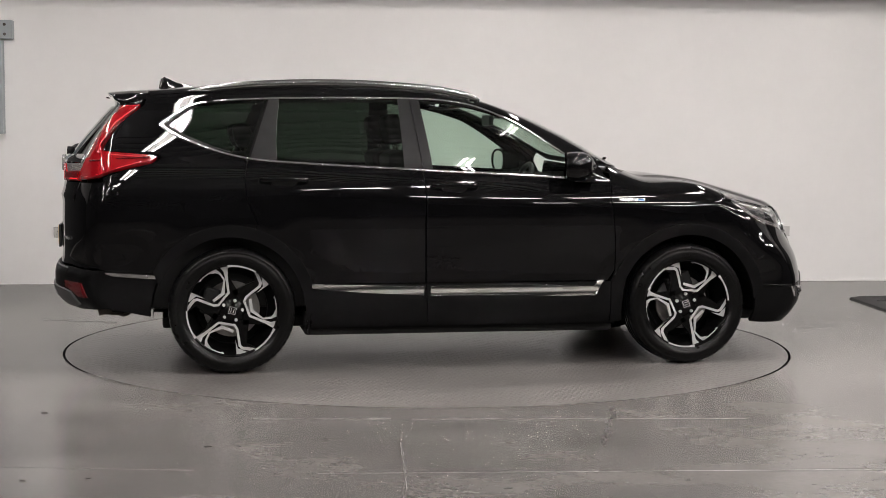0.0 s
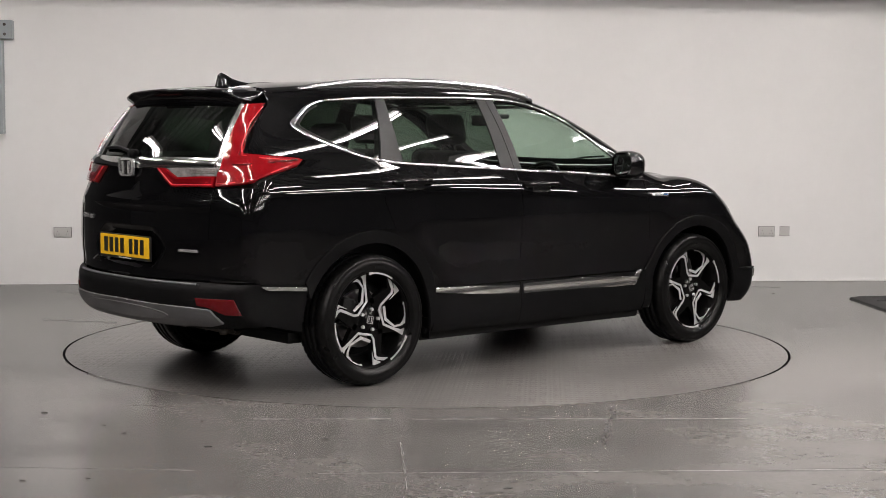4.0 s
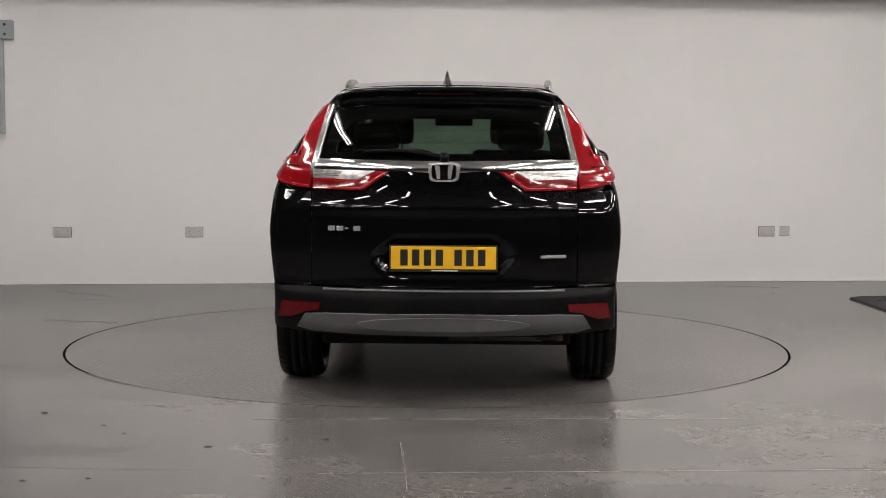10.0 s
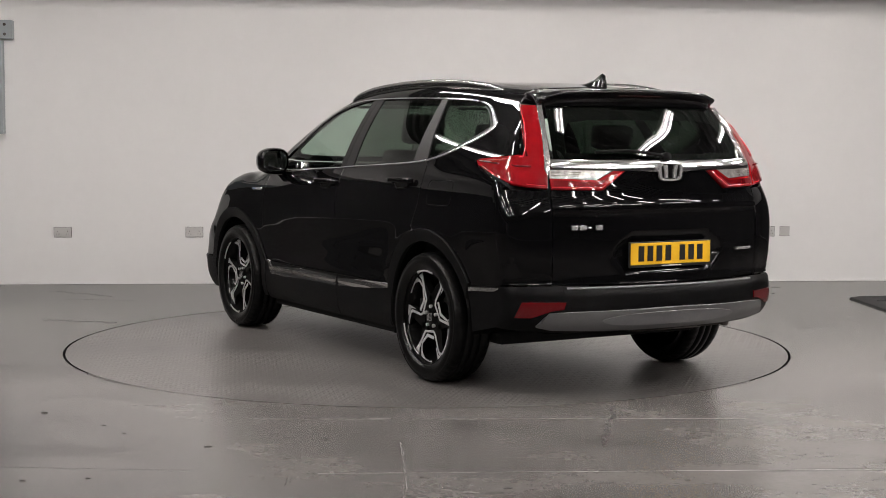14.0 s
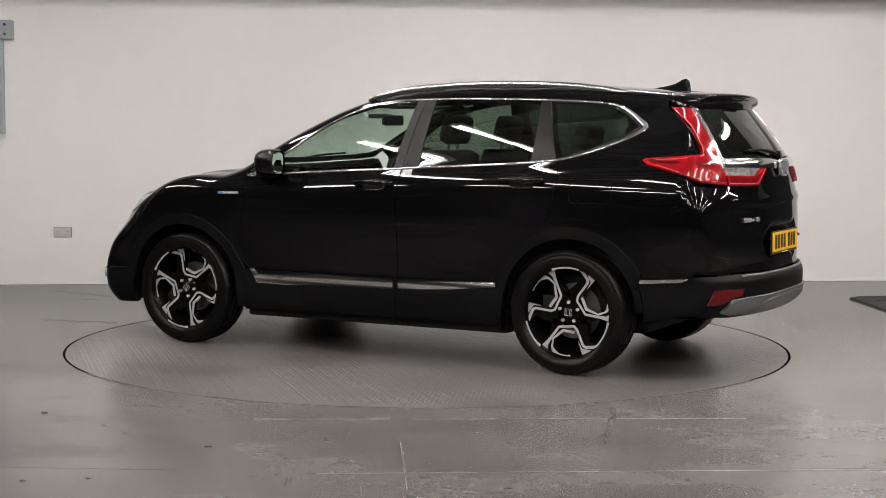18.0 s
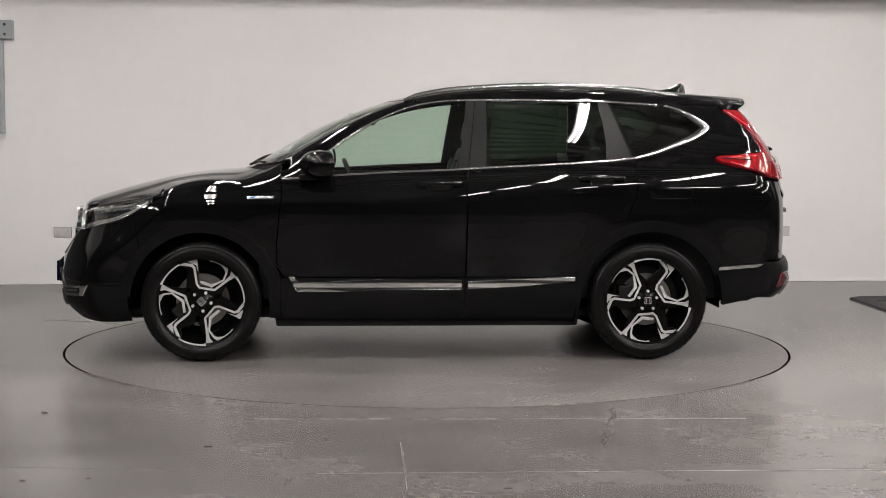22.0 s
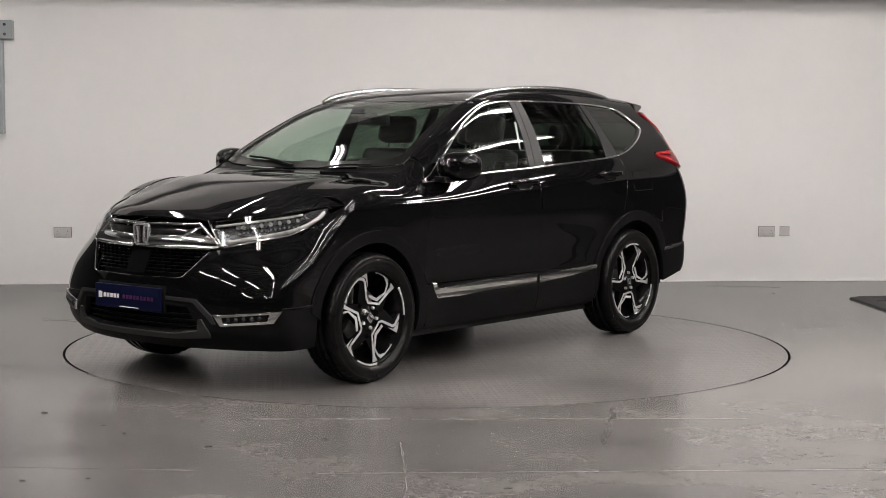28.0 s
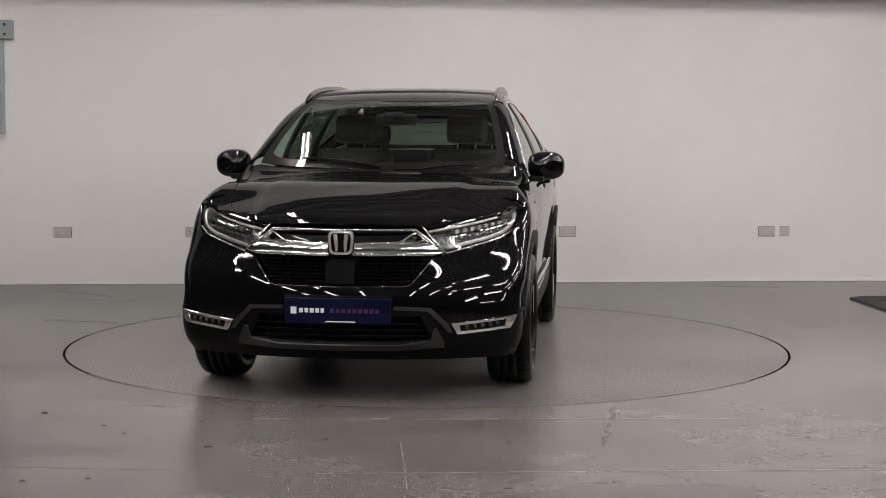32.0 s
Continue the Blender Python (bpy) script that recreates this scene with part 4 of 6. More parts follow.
def front_side(mirror):
    door_edge = [(0.868, 1.068), (0.859, 0.985), (0.878, 0.86), (0.891, 0.70), (0.890, 0.56), (0.868, 0.505)]
    side = door_edge + ring_arc(FRONT_AXLE + 0.005, HUB_Z, 0.464, 161, 42, 18) + [(1.700, 0.75), (1.718, 0.884), (1.65, 0.926), (1.572, 0.960), (1.548, 0.968)] + [(p[0], p[2]) for p in wing_ridge[::-1]]
    crest = [(p[0], p[1] + 0.001) for p in wing_ridge] + [(1.556, 0.749), (1.68, 0.716)] + [(x, y + 0.004) for x, y in BONNET_EDGE[::-1] if x < 1.66] + [(0.868, 0.766)]
    brow = [HEAD[8], HEAD[9], HEAD[10], HEAD[11], HEAD[12]] + [tuple(p) for p in lay([(x, y + 0.003) for x, y in BONNET_EDGE[::-1] if x > 1.52], "T")] + [wing_ridge[-1]]
    panel("front_wing", [("L", side), ("T", crest), ("FD", fd(brow))], M_PAINT, car, mirror=mirror, thick=0.014)

    # headlight: mirror bowl, lamps and clear cover
    lamp = panel("headlight", [("FD", fd(HEAD))], M_BOWL, car, "clear headlight with a dark chrome inside", mirror=mirror, thick=0.01, lift=-0.045)
    s = -1 if mirror else 1
    cover = panel("lens", [("FD", fd(HEAD))], M_LENS, lamp, "clear lens", mirror=mirror, thick=0, lift=-0.001)
    cover.visible_shadow = False
    low = lay(fd([(2.045, 0.505, 0.790), (1.98, 0.59, 0.808), (1.85, 0.735, 0.842), (1.75, 0.795, 0.880), (1.66, 0.80, 0.920), (1.605, 0.785, 0.950)]), "FD")
    up = lay(fd([(2.045, 0.42, 0.876), (1.93, 0.56, 0.902), (1.80, 0.66, 0.925), (1.70, 0.72, 0.943)]), "FD")
    for name, line, w, off in (("running_light", low, 0.020, 0.016), ("brow_strip", up, 0.013, 0.024)):
        n = skin_normal(line)
        q = line - n * off
        bm = bmesh.new()
        sweep(bm, spline([(a, s * b, c) for a, b, c in q], 4), w, w)
        part(name, bm, M_SILVERLENS, lamp, "silver light strip", smooth=True)
    for k in range(16):
        t = k / 15
        x, y, z, r = 1.985 - 0.27 * t, 0.535 + 0.235 * t, 0.866 + 0.048 * t, 0.0145 - 0.003 * t
        for row in (0, 1):
            q = lay(fd([(x, y, z - 0.030 * row + 0.006)]), "FD")
            n = skin_normal(q)[0]
            q = q[0] - n * (0.022 + 0.006 * row)
            m = Matrix.Translation((q[0], s * q[1], q[2])) @ Vector((0.85, 0.5 * s, 0.12 - 0.3 * ((k + row) % 2))).to_track_quat("Z", "Y").to_matrix().to_4x4()
            bm = bmesh.new()
            if row == 0:
                bmesh.ops.create_cone(bm, cap_ends=True, segments=6, radius1=r * 0.5, radius2=r, depth=0.022, matrix=m)
            else:
                bmesh.ops.create_cube(bm, size=r * 0.8, matrix=m)
            part("lamp_unit", bm, M_LAMPCHROME, lamp, "faceted chrome lamp unit")
    panel("side_reflector", [("FD", fd([(1.735, 0.806, 0.888), (1.60, 0.80, 0.947), (1.565, 0.772, 0.966), (1.66, 0.742, 0.952), (1.72, 0.745, 0.934), (1.755, 0.765, 0.905)]))], M_BOWL, lamp, "silver reflector at the lamp's end", mirror=mirror, thick=0.01, lift=-0.012, step=0.02)

    # fog lamp
    fog = [(2.150, 0.525, 0.420), (1.950, 0.815, 0.450), (1.985, 0.788, 0.388), (2.132, 0.556, 0.366)]
    inner = [(2.128, 0.556, 0.411), (1.995, 0.770, 0.433), (2.005, 0.765, 0.398), (2.122, 0.568, 0.380)]
    f = panel("fog_lamp", [("FD", fd(fog), [fd(inner)])], M_CHROME, car, "chrome-framed fog lamp", mirror=mirror, thick=0.02, lift=0.014)
    panel("lamp_bed", [("FD", fd(fog))], M_DARK, f, mirror=mirror, thick=0.0, lift=0.001)
    for k in range(5):
        t = 0.14 + 0.17 * k
        q = lay(fd([(2.125 - 0.125 * t, 0.562 + 0.20 * t, 0.397 + 0.018 * t)]), "FD")
        n = skin_normal(q)[0]
        q = q[0] + n * 0.008
        bm = bmesh.new()
        bmesh.ops.create_uvsphere(bm, u_segments=10, v_segments=6, radius=0.013, matrix=Matrix.Translation((q[0], s * q[1], q[2])))
        part("led", bm, M_BOWL, f, "small clear LED", smooth=True)
    strip_on("bumper_crease", fd([(1.952, 0.812, 0.456), (1.86, 0.845, 0.458), (1.76, 0.855, 0.462)]), 0.012, "FD", M_PLASTIC, car, mirror, 0.012, height=0.012)


front_side(False)
front_side(True)

# bumper skin and lower cladding
side_cut = [(1.80, z) for z in np.linspace(0.826, 0.462, 8)]
side_cut3 = lay(side_cut, "L")
seam = lay([(0.55, z) for z in np.linspace(0.424, 0.765, 8)], "F")
fascia_half = [(0, 0.596), (0.345, 0.600), (0.450, 0.733), (0.503, 0.749), (0.55, 0.765), (0.55, 0.424), (0.528, 0.420), (0.458, 0.490), (0.26, 0.497), (0, 0.498)]


def bumper_shape(p, uv):
    """A soft ridge across the bumper, and a hollow round the grille's sides."""
    z = p[:, 2]
    t = np.clip(1 - np.abs(z - 0.655) / 0.13, 0, 1)
    return 0.009 * t * t * (3 - 2 * t) * np.clip((np.abs(p[:, 1]) - 0.30) / 0.25, 0, 1) * np.clip((p[:, 0] - 1.72) / 0.10, 0, 1)


paint_sheets = []
for half in both(fascia_half):
    paint_sheets.append(sheet(half, "F", step=0.016, shape=bumper_shape))
for m in (False, True):
    corner_poly = fd(seam) + fd(LAMP_LOW) + fd(side_cut3) + fd([(1.95, 0.812, 0.452), (2.03, 0.70, 0.440), (2.10, 0.60, 0.428)])
    paint_sheets.append(side_of(sheet(corner_poly, "FD", step=0.016, shape=bumper_shape), m))
    end_poly = [(1.80, z) for z in np.linspace(0.826, 0.462, 8)] + [(1.765, 0.463)] + ring_arc(FRONT_AXLE + 0.005, HUB_Z, 0.464, 13, 41, 8) + [(1.704, 0.75), (1.722, 0.880), (1.76, 0.855)]
    paint_sheets.append(side_of(sheet(end_poly, "L", step=0.016, shape=bumper_shape), m))
front_bumper = part("front_bumper", skin_mesh("front_bumper", paint_sheets, M_PAINT, 0.014), M_PAINT, car, "gloss black front bumper")

clad_half = [(0, 0.494), (0.26, 0.493), (0.455, 0.486), (0.526, 0.416), (0.55, 0.419), (0.55, 0.232), (0, 0.232)]
hole_half = [(0, 0.458), (0.405, 0.458), (0.462, 0.335), (0.30, 0.318), (0, 0.318)]
clad = []
full = whole(clad_half)
clad.append(sheet(full, "F", [whole(hole_half)], lift=0.003))
low_seam = lay([(0.55, z) for z in np.linspace(0.232, 0.420, 6)], "F")
low_cut = lay([(1.80, z) for z in np.linspace(0.458, 0.235, 6)], "L")
for m in (False, True):
    clad.append(side_of(sheet(fd(low_seam) + fd([(2.10, 0.60, 0.424), (2.03, 0.70, 0.436), (1.95, 0.812, 0.448)]) + fd(low_cut), "FD", lift=0.003), m))
    clad.append(side_of(sheet([(1.80, z) for z in np.linspace(0.458, 0.235, 6)] + [(1.74, 0.240)] + ring_arc(FRONT_AXLE + 0.005, HUB_Z, 0.425, -14, 13, 6), "L", lift=0.003), m))
part("bumper_cladding", skin_mesh("bumper_cladding", clad, M_PLASTIC, 0.03), M_PLASTIC, front_bumper, "matt black lower bumper")
panel("lower_intake", [("F", whole([(0, 0.47), (0.42, 0.47), (0.48, 0.33), (0, 0.30)]))], M_DARK, front_bumper, "dark lower air intake", thick=0, lift=-0.05)
for z in (0.352, 0.382, 0.412):
    pts = [(float(nose_line(z) - nose_round(z) * (abs(y) / 0.85) ** 2.3) - 0.035, y, z) for y in np.linspace(-0.43, 0.43, 13)]
    bm = bmesh.new()
    sweep(bm, pts, 0.012, 0.008)
    part("intake_slat", bm, M_PLASTIC, front_bumper)
skid_half = [(0, 0.316), (0.30, 0.316), (0.452, 0.338), (0.466, 0.395), (0.482, 0.398), (0.512, 0.335), (0.515, 0.306), (0.30, 0.292), (0, 0.290)]
panel("front_skid", [("F", whole(skid_half))], M_SKID, front_bumper, "dark silver skid strip", thick=0.02, lift=0.016)
for m in (False, True):
    panel("bumper_brow", [("F", [(0.275, 0.507), (0.452, 0.499), (0.540, 0.415), (0.556, 0.375), (0.536, 0.375), (0.510, 0.410), (0.440, 0.481), (0.275, 0.489)])], M_SKID, front_bumper, "dark silver edge of the bumper", mirror=m, thick=0.02, lift=0.012)

# grille
GRILLE = [(0, 0.872), (0.372, 0.880), (0.495, 0.757), (0.450, 0.735), (0.343, 0.606), (0, 0.602)]
grille = panel("grille", [("F", whole(GRILLE))], M_DARK, car, "black grille with chrome bars and a plain badge", thick=0.0, lift=-0.055)
for i, z in enumerate(np.linspace(0.622, 0.742, 8)):
    reach = 0.335 + (z - 0.606) * 0.78
    pts = [(float(nose_line(z) - nose_round(z) * (abs(y) / 0.85) ** 2.3) - 0.030, y, z) for y in np.linspace(-reach, reach, 17)]
    bm = bmesh.new()
    sweep(bm, pts, 0.016, 0.005)
    part("grille_slat", bm, M_GRILLE, grille)
for y in np.linspace(-0.40, 0.40, 19):
    lowz = 0.612 if abs(y) < 0.34 else 0.612 + (abs(y) - 0.34) * 1.25
    xx = float(nose_line(0.68) - nose_round(0.68) * (abs(y) / 0.85) ** 2.3) - 0.034
    part("grille_bar", boxed(xx - 0.006, xx + 0.006, y - 0.002, y + 0.002, lowz, 0.745), M_GRILLE, grille)
panel("grille_bar", [("F", whole([(0, 0.852), (0.35, 0.858), (0.37, 0.846), (0.33, 0.786), (0, 0.783)]))], M_GLOSSBLACK, grille, "gloss black bar between the chrome bars", thick=0.02, lift=-0.020)
for m in (False, True):
    strip_on("chrome_bar", [(0.0, 0.868), (0.2, 0.871), (0.36, 0.872), (0.43, 0.818), (0.488, 0.764)], [0.012, 0.013, 0.016, 0.020, 0.020], "F", M_BARCHROME, grille, m, 0.012, "chrome grille bar", 0.03)
    strip_on("chrome_bar", [(0.06, 0.752), (0.2, 0.754), (0.34, 0.756), (0.44, 0.755), (0.49, 0.758)], [0.020, 0.021, 0.023, 0.022, 0.012], "F", M_BARCHROME, grille, m, 0.014, "chrome grille bar", 0.02)
    panel("chrome_wing", [("F", [(0.066, 0.806), (0.285, 0.812), (0.345, 0.850), (0.372, 0.856), (0.484, 0.768), (0.40, 0.760), (0.066, 0.757)])], M_CHROME, grille, "chrome wing of the grille", mirror=m, thick=0.012, lift=0.004, step=0.01,
          shape=lambda p, uv: 0.010 * (1 - ((uv[:, 1] - 0.784) / 0.026) ** 2))
    strip_on("chrome_bar", [(0.066, 0.807), (0.2, 0.810), (0.285, 0.813), (0.318, 0.832), (0.345, 0.851), (0.372, 0.856)], [0.007, 0.008, 0.009, 0.008, 0.008, 0.006], "F", M_BARCHROME, grille, m, 0.010, "chrome grille bar", 0.012)
    strip_on("chrome_edge", [(0.455, 0.738), (0.405, 0.672), (0.352, 0.608), (0.320, 0.600), (0.0, 0.597)], [0.005, 0.006, 0.006, 0.005, 0.004], "F", M_BARCHROME, grille, m, 0.008, "thin bright edge of the grille", 0.02)
    strip_on("lamp_edge", [(0.388, 0.890), (0.442, 0.832), (0.506, 0.762)], 0.012, "F", M_CHROME, grille, m, 0.008, "chrome edge beside the lamp", 0.02)
    strip_on("lamp_edge", fd([(2.062, 0.506, 0.758), (1.99, 0.595, 0.782), (1.914, 0.681, 0.804), (1.833, 0.755, 0.824), (1.75, 0.808, 0.860)]), 0.010, "FD", M_CHROME, grille, m, 0.004, "chrome edge below the lamp", 0.012)
panel("sensor_cover", [("F", whole([(0, 0.735), (0.075, 0.735), (0.072, 0.618), (0, 0.618)]))], M_GRILLE, grille, "gloss black sensor cover", thick=0.02, lift=-0.012)


def badge(parent, x, z, way, w, h):
    """A plain chrome frame with a plain plate in it; no letter."""
    def ring(a, b, n=24):
        out = []
        for i in range(n):
            t = 2 * math.pi * i / n
            c, s2 = math.cos(t), math.sin(t)
            k = 0.42
            out.append((math.copysign(abs(c) ** k, c) * a * (1 + 0.10 * s2), math.copysign(abs(s2) ** k, s2) * b))
        return out
    bm = bmesh.new()
    outer, inner = ring(w, h), ring(w * 0.80, h * 0.80)
    f = [[bm.verts.new((x + way * d, y, z + zz)) for y, zz in rim] for rim, d in ((outer, 0.0), (outer, 0.014), (inner, 0.016), (inner, 0.002))]
    for p, q in zip(f, f[1:]):
        for i in range(24):
            bm.faces.new((p[i], p[(i + 1) % 24], q[(i + 1) % 24], q[i]))
    bmesh.ops.recalc_face_normals(bm, faces=bm.faces)
    b = part("badge", bm, M_BADGE, parent, "plain chrome badge frame")
    bm = bmesh.new()
    bm.faces.new([bm.verts.new((x + way * 0.003, y, z + zz)) for y, zz in ring(w * 0.82, h * 0.82)])
    part("badge_bed", bm, M_GLOSSBLACK, b, "black badge bed")
    for s in (-1, 1):
        bm = bmesh.new()
        pts = [(s * w * 0.62, h * 0.70), (s * w * 0.30, h * 0.70), (s * w * 0.24, 0), (s * w * 0.26, -h * 0.72), (s * w * 0.46, -h * 0.72), (s * w * 0.52, 0)]
        a = [bm.verts.new((x + way * 0.004, y, z + zz)) for y, zz in pts]
        c = [bm.verts.new((x + way * 0.015, y * 0.99, z + zz)) for y, zz in pts]
        bm.faces.new(c)
        for i in range(6):
            bm.faces.new((a[i], a[(i + 1) % 6], c[(i + 1) % 6], c[i]))
        bmesh.ops.recalc_face_normals(bm, faces=bm.faces)
        part("badge_blade", bm, M_BADGE, b)


badge(grille, 2.172, 0.812, 1, 0.062, 0.060)

# front show plate: navy, with plain bars for its writing
plate = part("front_plate", boxed(2.268, 2.284, -0.262, 0.262, 0.420, 0.545, 0.004), M_NAVY, car, "navy blue show plate with white and purple bars")
part("plate_mark", boxed(2.284, 2.2865, -0.232, -0.203, 0.468, 0.502), M_WHITEINK, plate, "plain white mark")
y = -0.190
for w in (0.028, 0.026, 0.028, 0.026, 0.024):
    part("plate_bar", boxed(2.284, 2.2865, y, y + w - 0.008, 0.474, 0.496), M_WHITEINK, plate, "plain white bar")
    y += w
for k in range(9):
    part("plate_bar", boxed(2.284, 2.2862, -0.035 + k * 0.028, -0.035 + k * 0.028 + 0.019, 0.474, 0.494), M_PURPLE, plate, "plain dark purple bar")
part("plate_bar", boxed(2.284, 2.2865, -0.06, 0.09, 0.428, 0.433), M_WHITEINK, plate, "thin white line")
panel("plate_holder", [("F", whole([(0, 0.556), (0.268, 0.556), (0.268, 0.42), (0, 0.42)]))], M_DARK, car, thick=0.02, lift=0.012)

# ---- tail: gate, lamps, bumper ----
RECESS = [(0.0, 0.85), (0.235, 0.85), (0.335, 0.785), (0.355, 0.74), (0.272, 0.655), (0.0, 0.655)]


def gate_shape(p, uv):
    y, z = np.abs(uv[:, 0]), uv[:, 1]
    d = np.full(len(y), 9.0)
    for (y0, z0), (y1, z1) in zip(RECESS, RECESS[1:]):
        n = np.array([-(z1 - z0), y1 - y0])
        n = n / np.hypot(*n)
        d = np.minimum(d, -((y - y0) * n[0] + (z - z0) * n[1]))
    t = np.clip(d / 0.022, 0, 1)
    dent = -0.022 * t * t * (3 - 2 * t)
    return dent + 0.007 * np.exp(-((z - 0.985) / 0.022) ** 2) * (y < 0.9) - 0.004 * np.clip((0.985 - z) / 0.03, 0, 1)


gate_half = [(0, 1.168), (0.262, 1.168), (0.392, 1.066), (0.52, 1.0675), (0.655, 1.070), (0.662, 1.0), (0.662, 0.605), (0.35, 0.600), (0, 0.599)]
tailgate = panel("tailgate", [("B", whole(gate_half))], M_PAINT, car, "gloss black tailgate with a plate recess", shape=gate_shape, step=0.02)
glass_half = [(0, 1.50), (0.30, 1.50), (0.548, 1.498), (0.591, 1.346), (0.618, 1.224), (0.3, 1.228), (0, 1.228)]
rear_glass = panel("rear_window", [("B", whole(glass_half))], M_REARGLASS, tailgate, "dark tinted rear window", thick=0, lift=-0.002)
rear_glass.visible_shadow = False
frame_hole = [(0, 1.432), (0.36, 1.430), (0.47, 1.415), (0.515, 1.36), (0.548, 1.262), (0.3, 1.258), (0, 1.258)]
panel("glass_border", [("B", whole(glass_half), [whole(frame_hole)])], M_GLOSSBLACK, tailgate, "black border of the rear window", thick=0, lift=-0.006)
bar_half = spline([(0, 1.214), (0.10, 1.212), (0.3, 1.216), (0.634, 1.222)], 3) + [(0.640, 1.196), (0.636, 1.176)] + spline([(0.62, 1.178), (0.3, 1.176), (0.12, 1.163), (0, 1.160)], 3)
bar = panel("chrome_bar", [("B", whole(bar_half))], M_BARCHROME, tailgate, "broad chrome bar", thick=0.02, lift=0.010, step=0.01,
            shape=lambda p, uv: 0.006 * (1 - ((uv[:, 1] - 1.192 - 0.012 * np.clip(np.abs(uv[:, 0]) - 0.2, 0, 1)) / 0.028) ** 2))
badge(tailgate, -2.290, 1.166, -1, 0.076, 0.048)
# rear wiper
bm = bmesh.new()
wp = [(-2.262, -0.015, 1.236), (-2.252, 0.06, 1.252), (-2.225, 0.22, 1.270), (-2.195, 0.40, 1.262)]
sweep(bm, spline(wp, 4), 0.022, 0.016)
rod(bm, (-2.235, 0.0, 1.236), (-2.278, 0.0, 1.240), 0.024, 14)
w = part("rear_wiper", bm, M_PLASTIC, tailgate, "black rear wiper arm", smooth=True)

for m in (False, True):
    RED = [(-1.815, 0.600, 1.503), (-1.94, 0.655, 1.405), (-2.030, 0.712, 1.272), (-2.040, 0.735, 1.248), (-1.93, 0.772, 1.237), (-1.742, 0.795, 1.222), (-1.718, 0.797, 1.212), (-1.745, 0.804, 1.190), (-1.90, 0.810, 1.147),
           (-2.030, 0.796, 1.102), (-2.100, 0.727, 1.085), (-2.146, 0.655, 1.078), (-2.140, 0.656, 1.140), (-2.125, 0.665, 1.175), (-2.115, 0.660, 1.220), (-2.044, 0.628, 1.346), (-1.925, 0.582, 1.497)]
    SILVER = [(-1.927, 0.580, 1.497), (-2.045, 0.626, 1.346), (-2.116, 0.658, 1.220), (-2.127, 0.662, 1.175), (-2.142, 0.653, 1.142), (-2.146, 0.648, 1.170), (-2.136, 0.640, 1.222), (-2.062, 0.610, 1.346), (-1.946, 0.566, 1.498)]

    def lens_step(p, uv):
        return 0.012 + 0.006 * np.clip((1.19 - p[:, 2]) / 0.03, -1, 1)

    tail = panel("tail_lamp", [("BD", bd(RED))], M_REDLENS, car, "red tail lamp reaching up the rear pillar", mirror=m, thick=0.03, shape=lens_step)
    panel("lamp_backing", [("BD", bd([(-1.79, 0.60, 1.50), (-2.0, 0.74, 1.26), (-1.70, 0.80, 1.22), (-1.74, 0.80, 1.17), (-2.03, 0.796, 1.09), (-2.146, 0.640, 1.07), (-2.136, 0.610, 1.222), (-1.946, 0.54, 1.498)]))], M_SEAT, tail, "dark trim behind the lamp", mirror=m, thick=0.0, lift=-0.045)
    panel("clear_strip", [("BD", bd(SILVER))], M_STRIPLENS, tail, "silver clear strip", mirror=m, thick=0.02, lift=0.008)
    strip_on("lens_rib", bd([(-1.76, 0.80, 1.208), (-1.90, 0.80, 1.200), (-2.03, 0.765, 1.190), (-2.09, 0.72, 1.188)]), 0.008, "BD", M_REDDEEP, tail, m, 0.020, "darker red rib", 0.006)
    strip_on("lens_rib", bd([(-1.86, 0.638, 1.495), (-1.99, 0.70, 1.34), (-2.06, 0.725, 1.24)]), 0.010, "BD", M_REDDEEP, tail, m, 0.0085, "darker red rib", 0.004)
    strip_on("light_guide", bd([(-1.845, 0.618, 1.485), (-1.955, 0.668, 1.398), (-2.035, 0.716, 1.285), (-2.05, 0.742, 1.236), (-1.95, 0.782, 1.222), (-1.80, 0.800, 1.212)]), 0.007, "BD", M_REDGUIDE, tail, m, 0.0125, "bright red light guide", 0.005)
    strip_on("light_guide", bd([(-1.80, 0.806, 1.182), (-1.92, 0.812, 1.146), (-2.03, 0.798, 1.112), (-2.10, 0.735, 1.096), (-2.14, 0.662, 1.090)]), 0.006, "BD", M_REDGUIDE, tail, m, 0.0195, "bright red light guide", 0.005)
    strip_on("light_guide", [(0.648, 1.084), (0.52, 1.083), (0.406, 1.081), (0.292, 1.160)], 0.006, "B", M_REDGUIDE, tailgate, m, 0.021, "bright red light guide", 0.006)
    gl = panel("gate_lamp", [("B", [(0.652, 1.128), (0.652, 1.076), (0.52, 1.0735), (0.400, 1.072), (0.272, 1.166), (0.335, 1.166), (0.425, 1.120), (0.55, 1.126)])], M_REDLENS, tailgate, "red lamp on the tailgate", mirror=m, thick=0.03, lift=0.018)
    panel("lens_core", [("B", [(0.638, 1.119), (0.638, 1.090), (0.52, 1.088), (0.425, 1.086), (0.345, 1.146), (0.43, 1.109), (0.55, 1.116)])], M_REDMID, gl, "darker red core of the lens", mirror=m, thick=0.003, lift=0.0198, step=0.02)
    for z in (1.142, 1.151, 1.160):
        strip_on("lens_rib", [(0.52 - (z - 1.142), z), (0.645, z + 0.002)], 0.0035, "B", M_STEEL, gl, m, 0.0145, "dark rib in the clear lens", 0.003)
    panel("reversing_lamp", [("B", [(0.652, 1.174), (0.652, 1.131), (0.55, 1.129), (0.43, 1.123), (0.345, 1.168)])], M_SILVERLENS, tailgate, "clear silver reversing lamp", mirror=m, thick=0.03, lift=0.012)

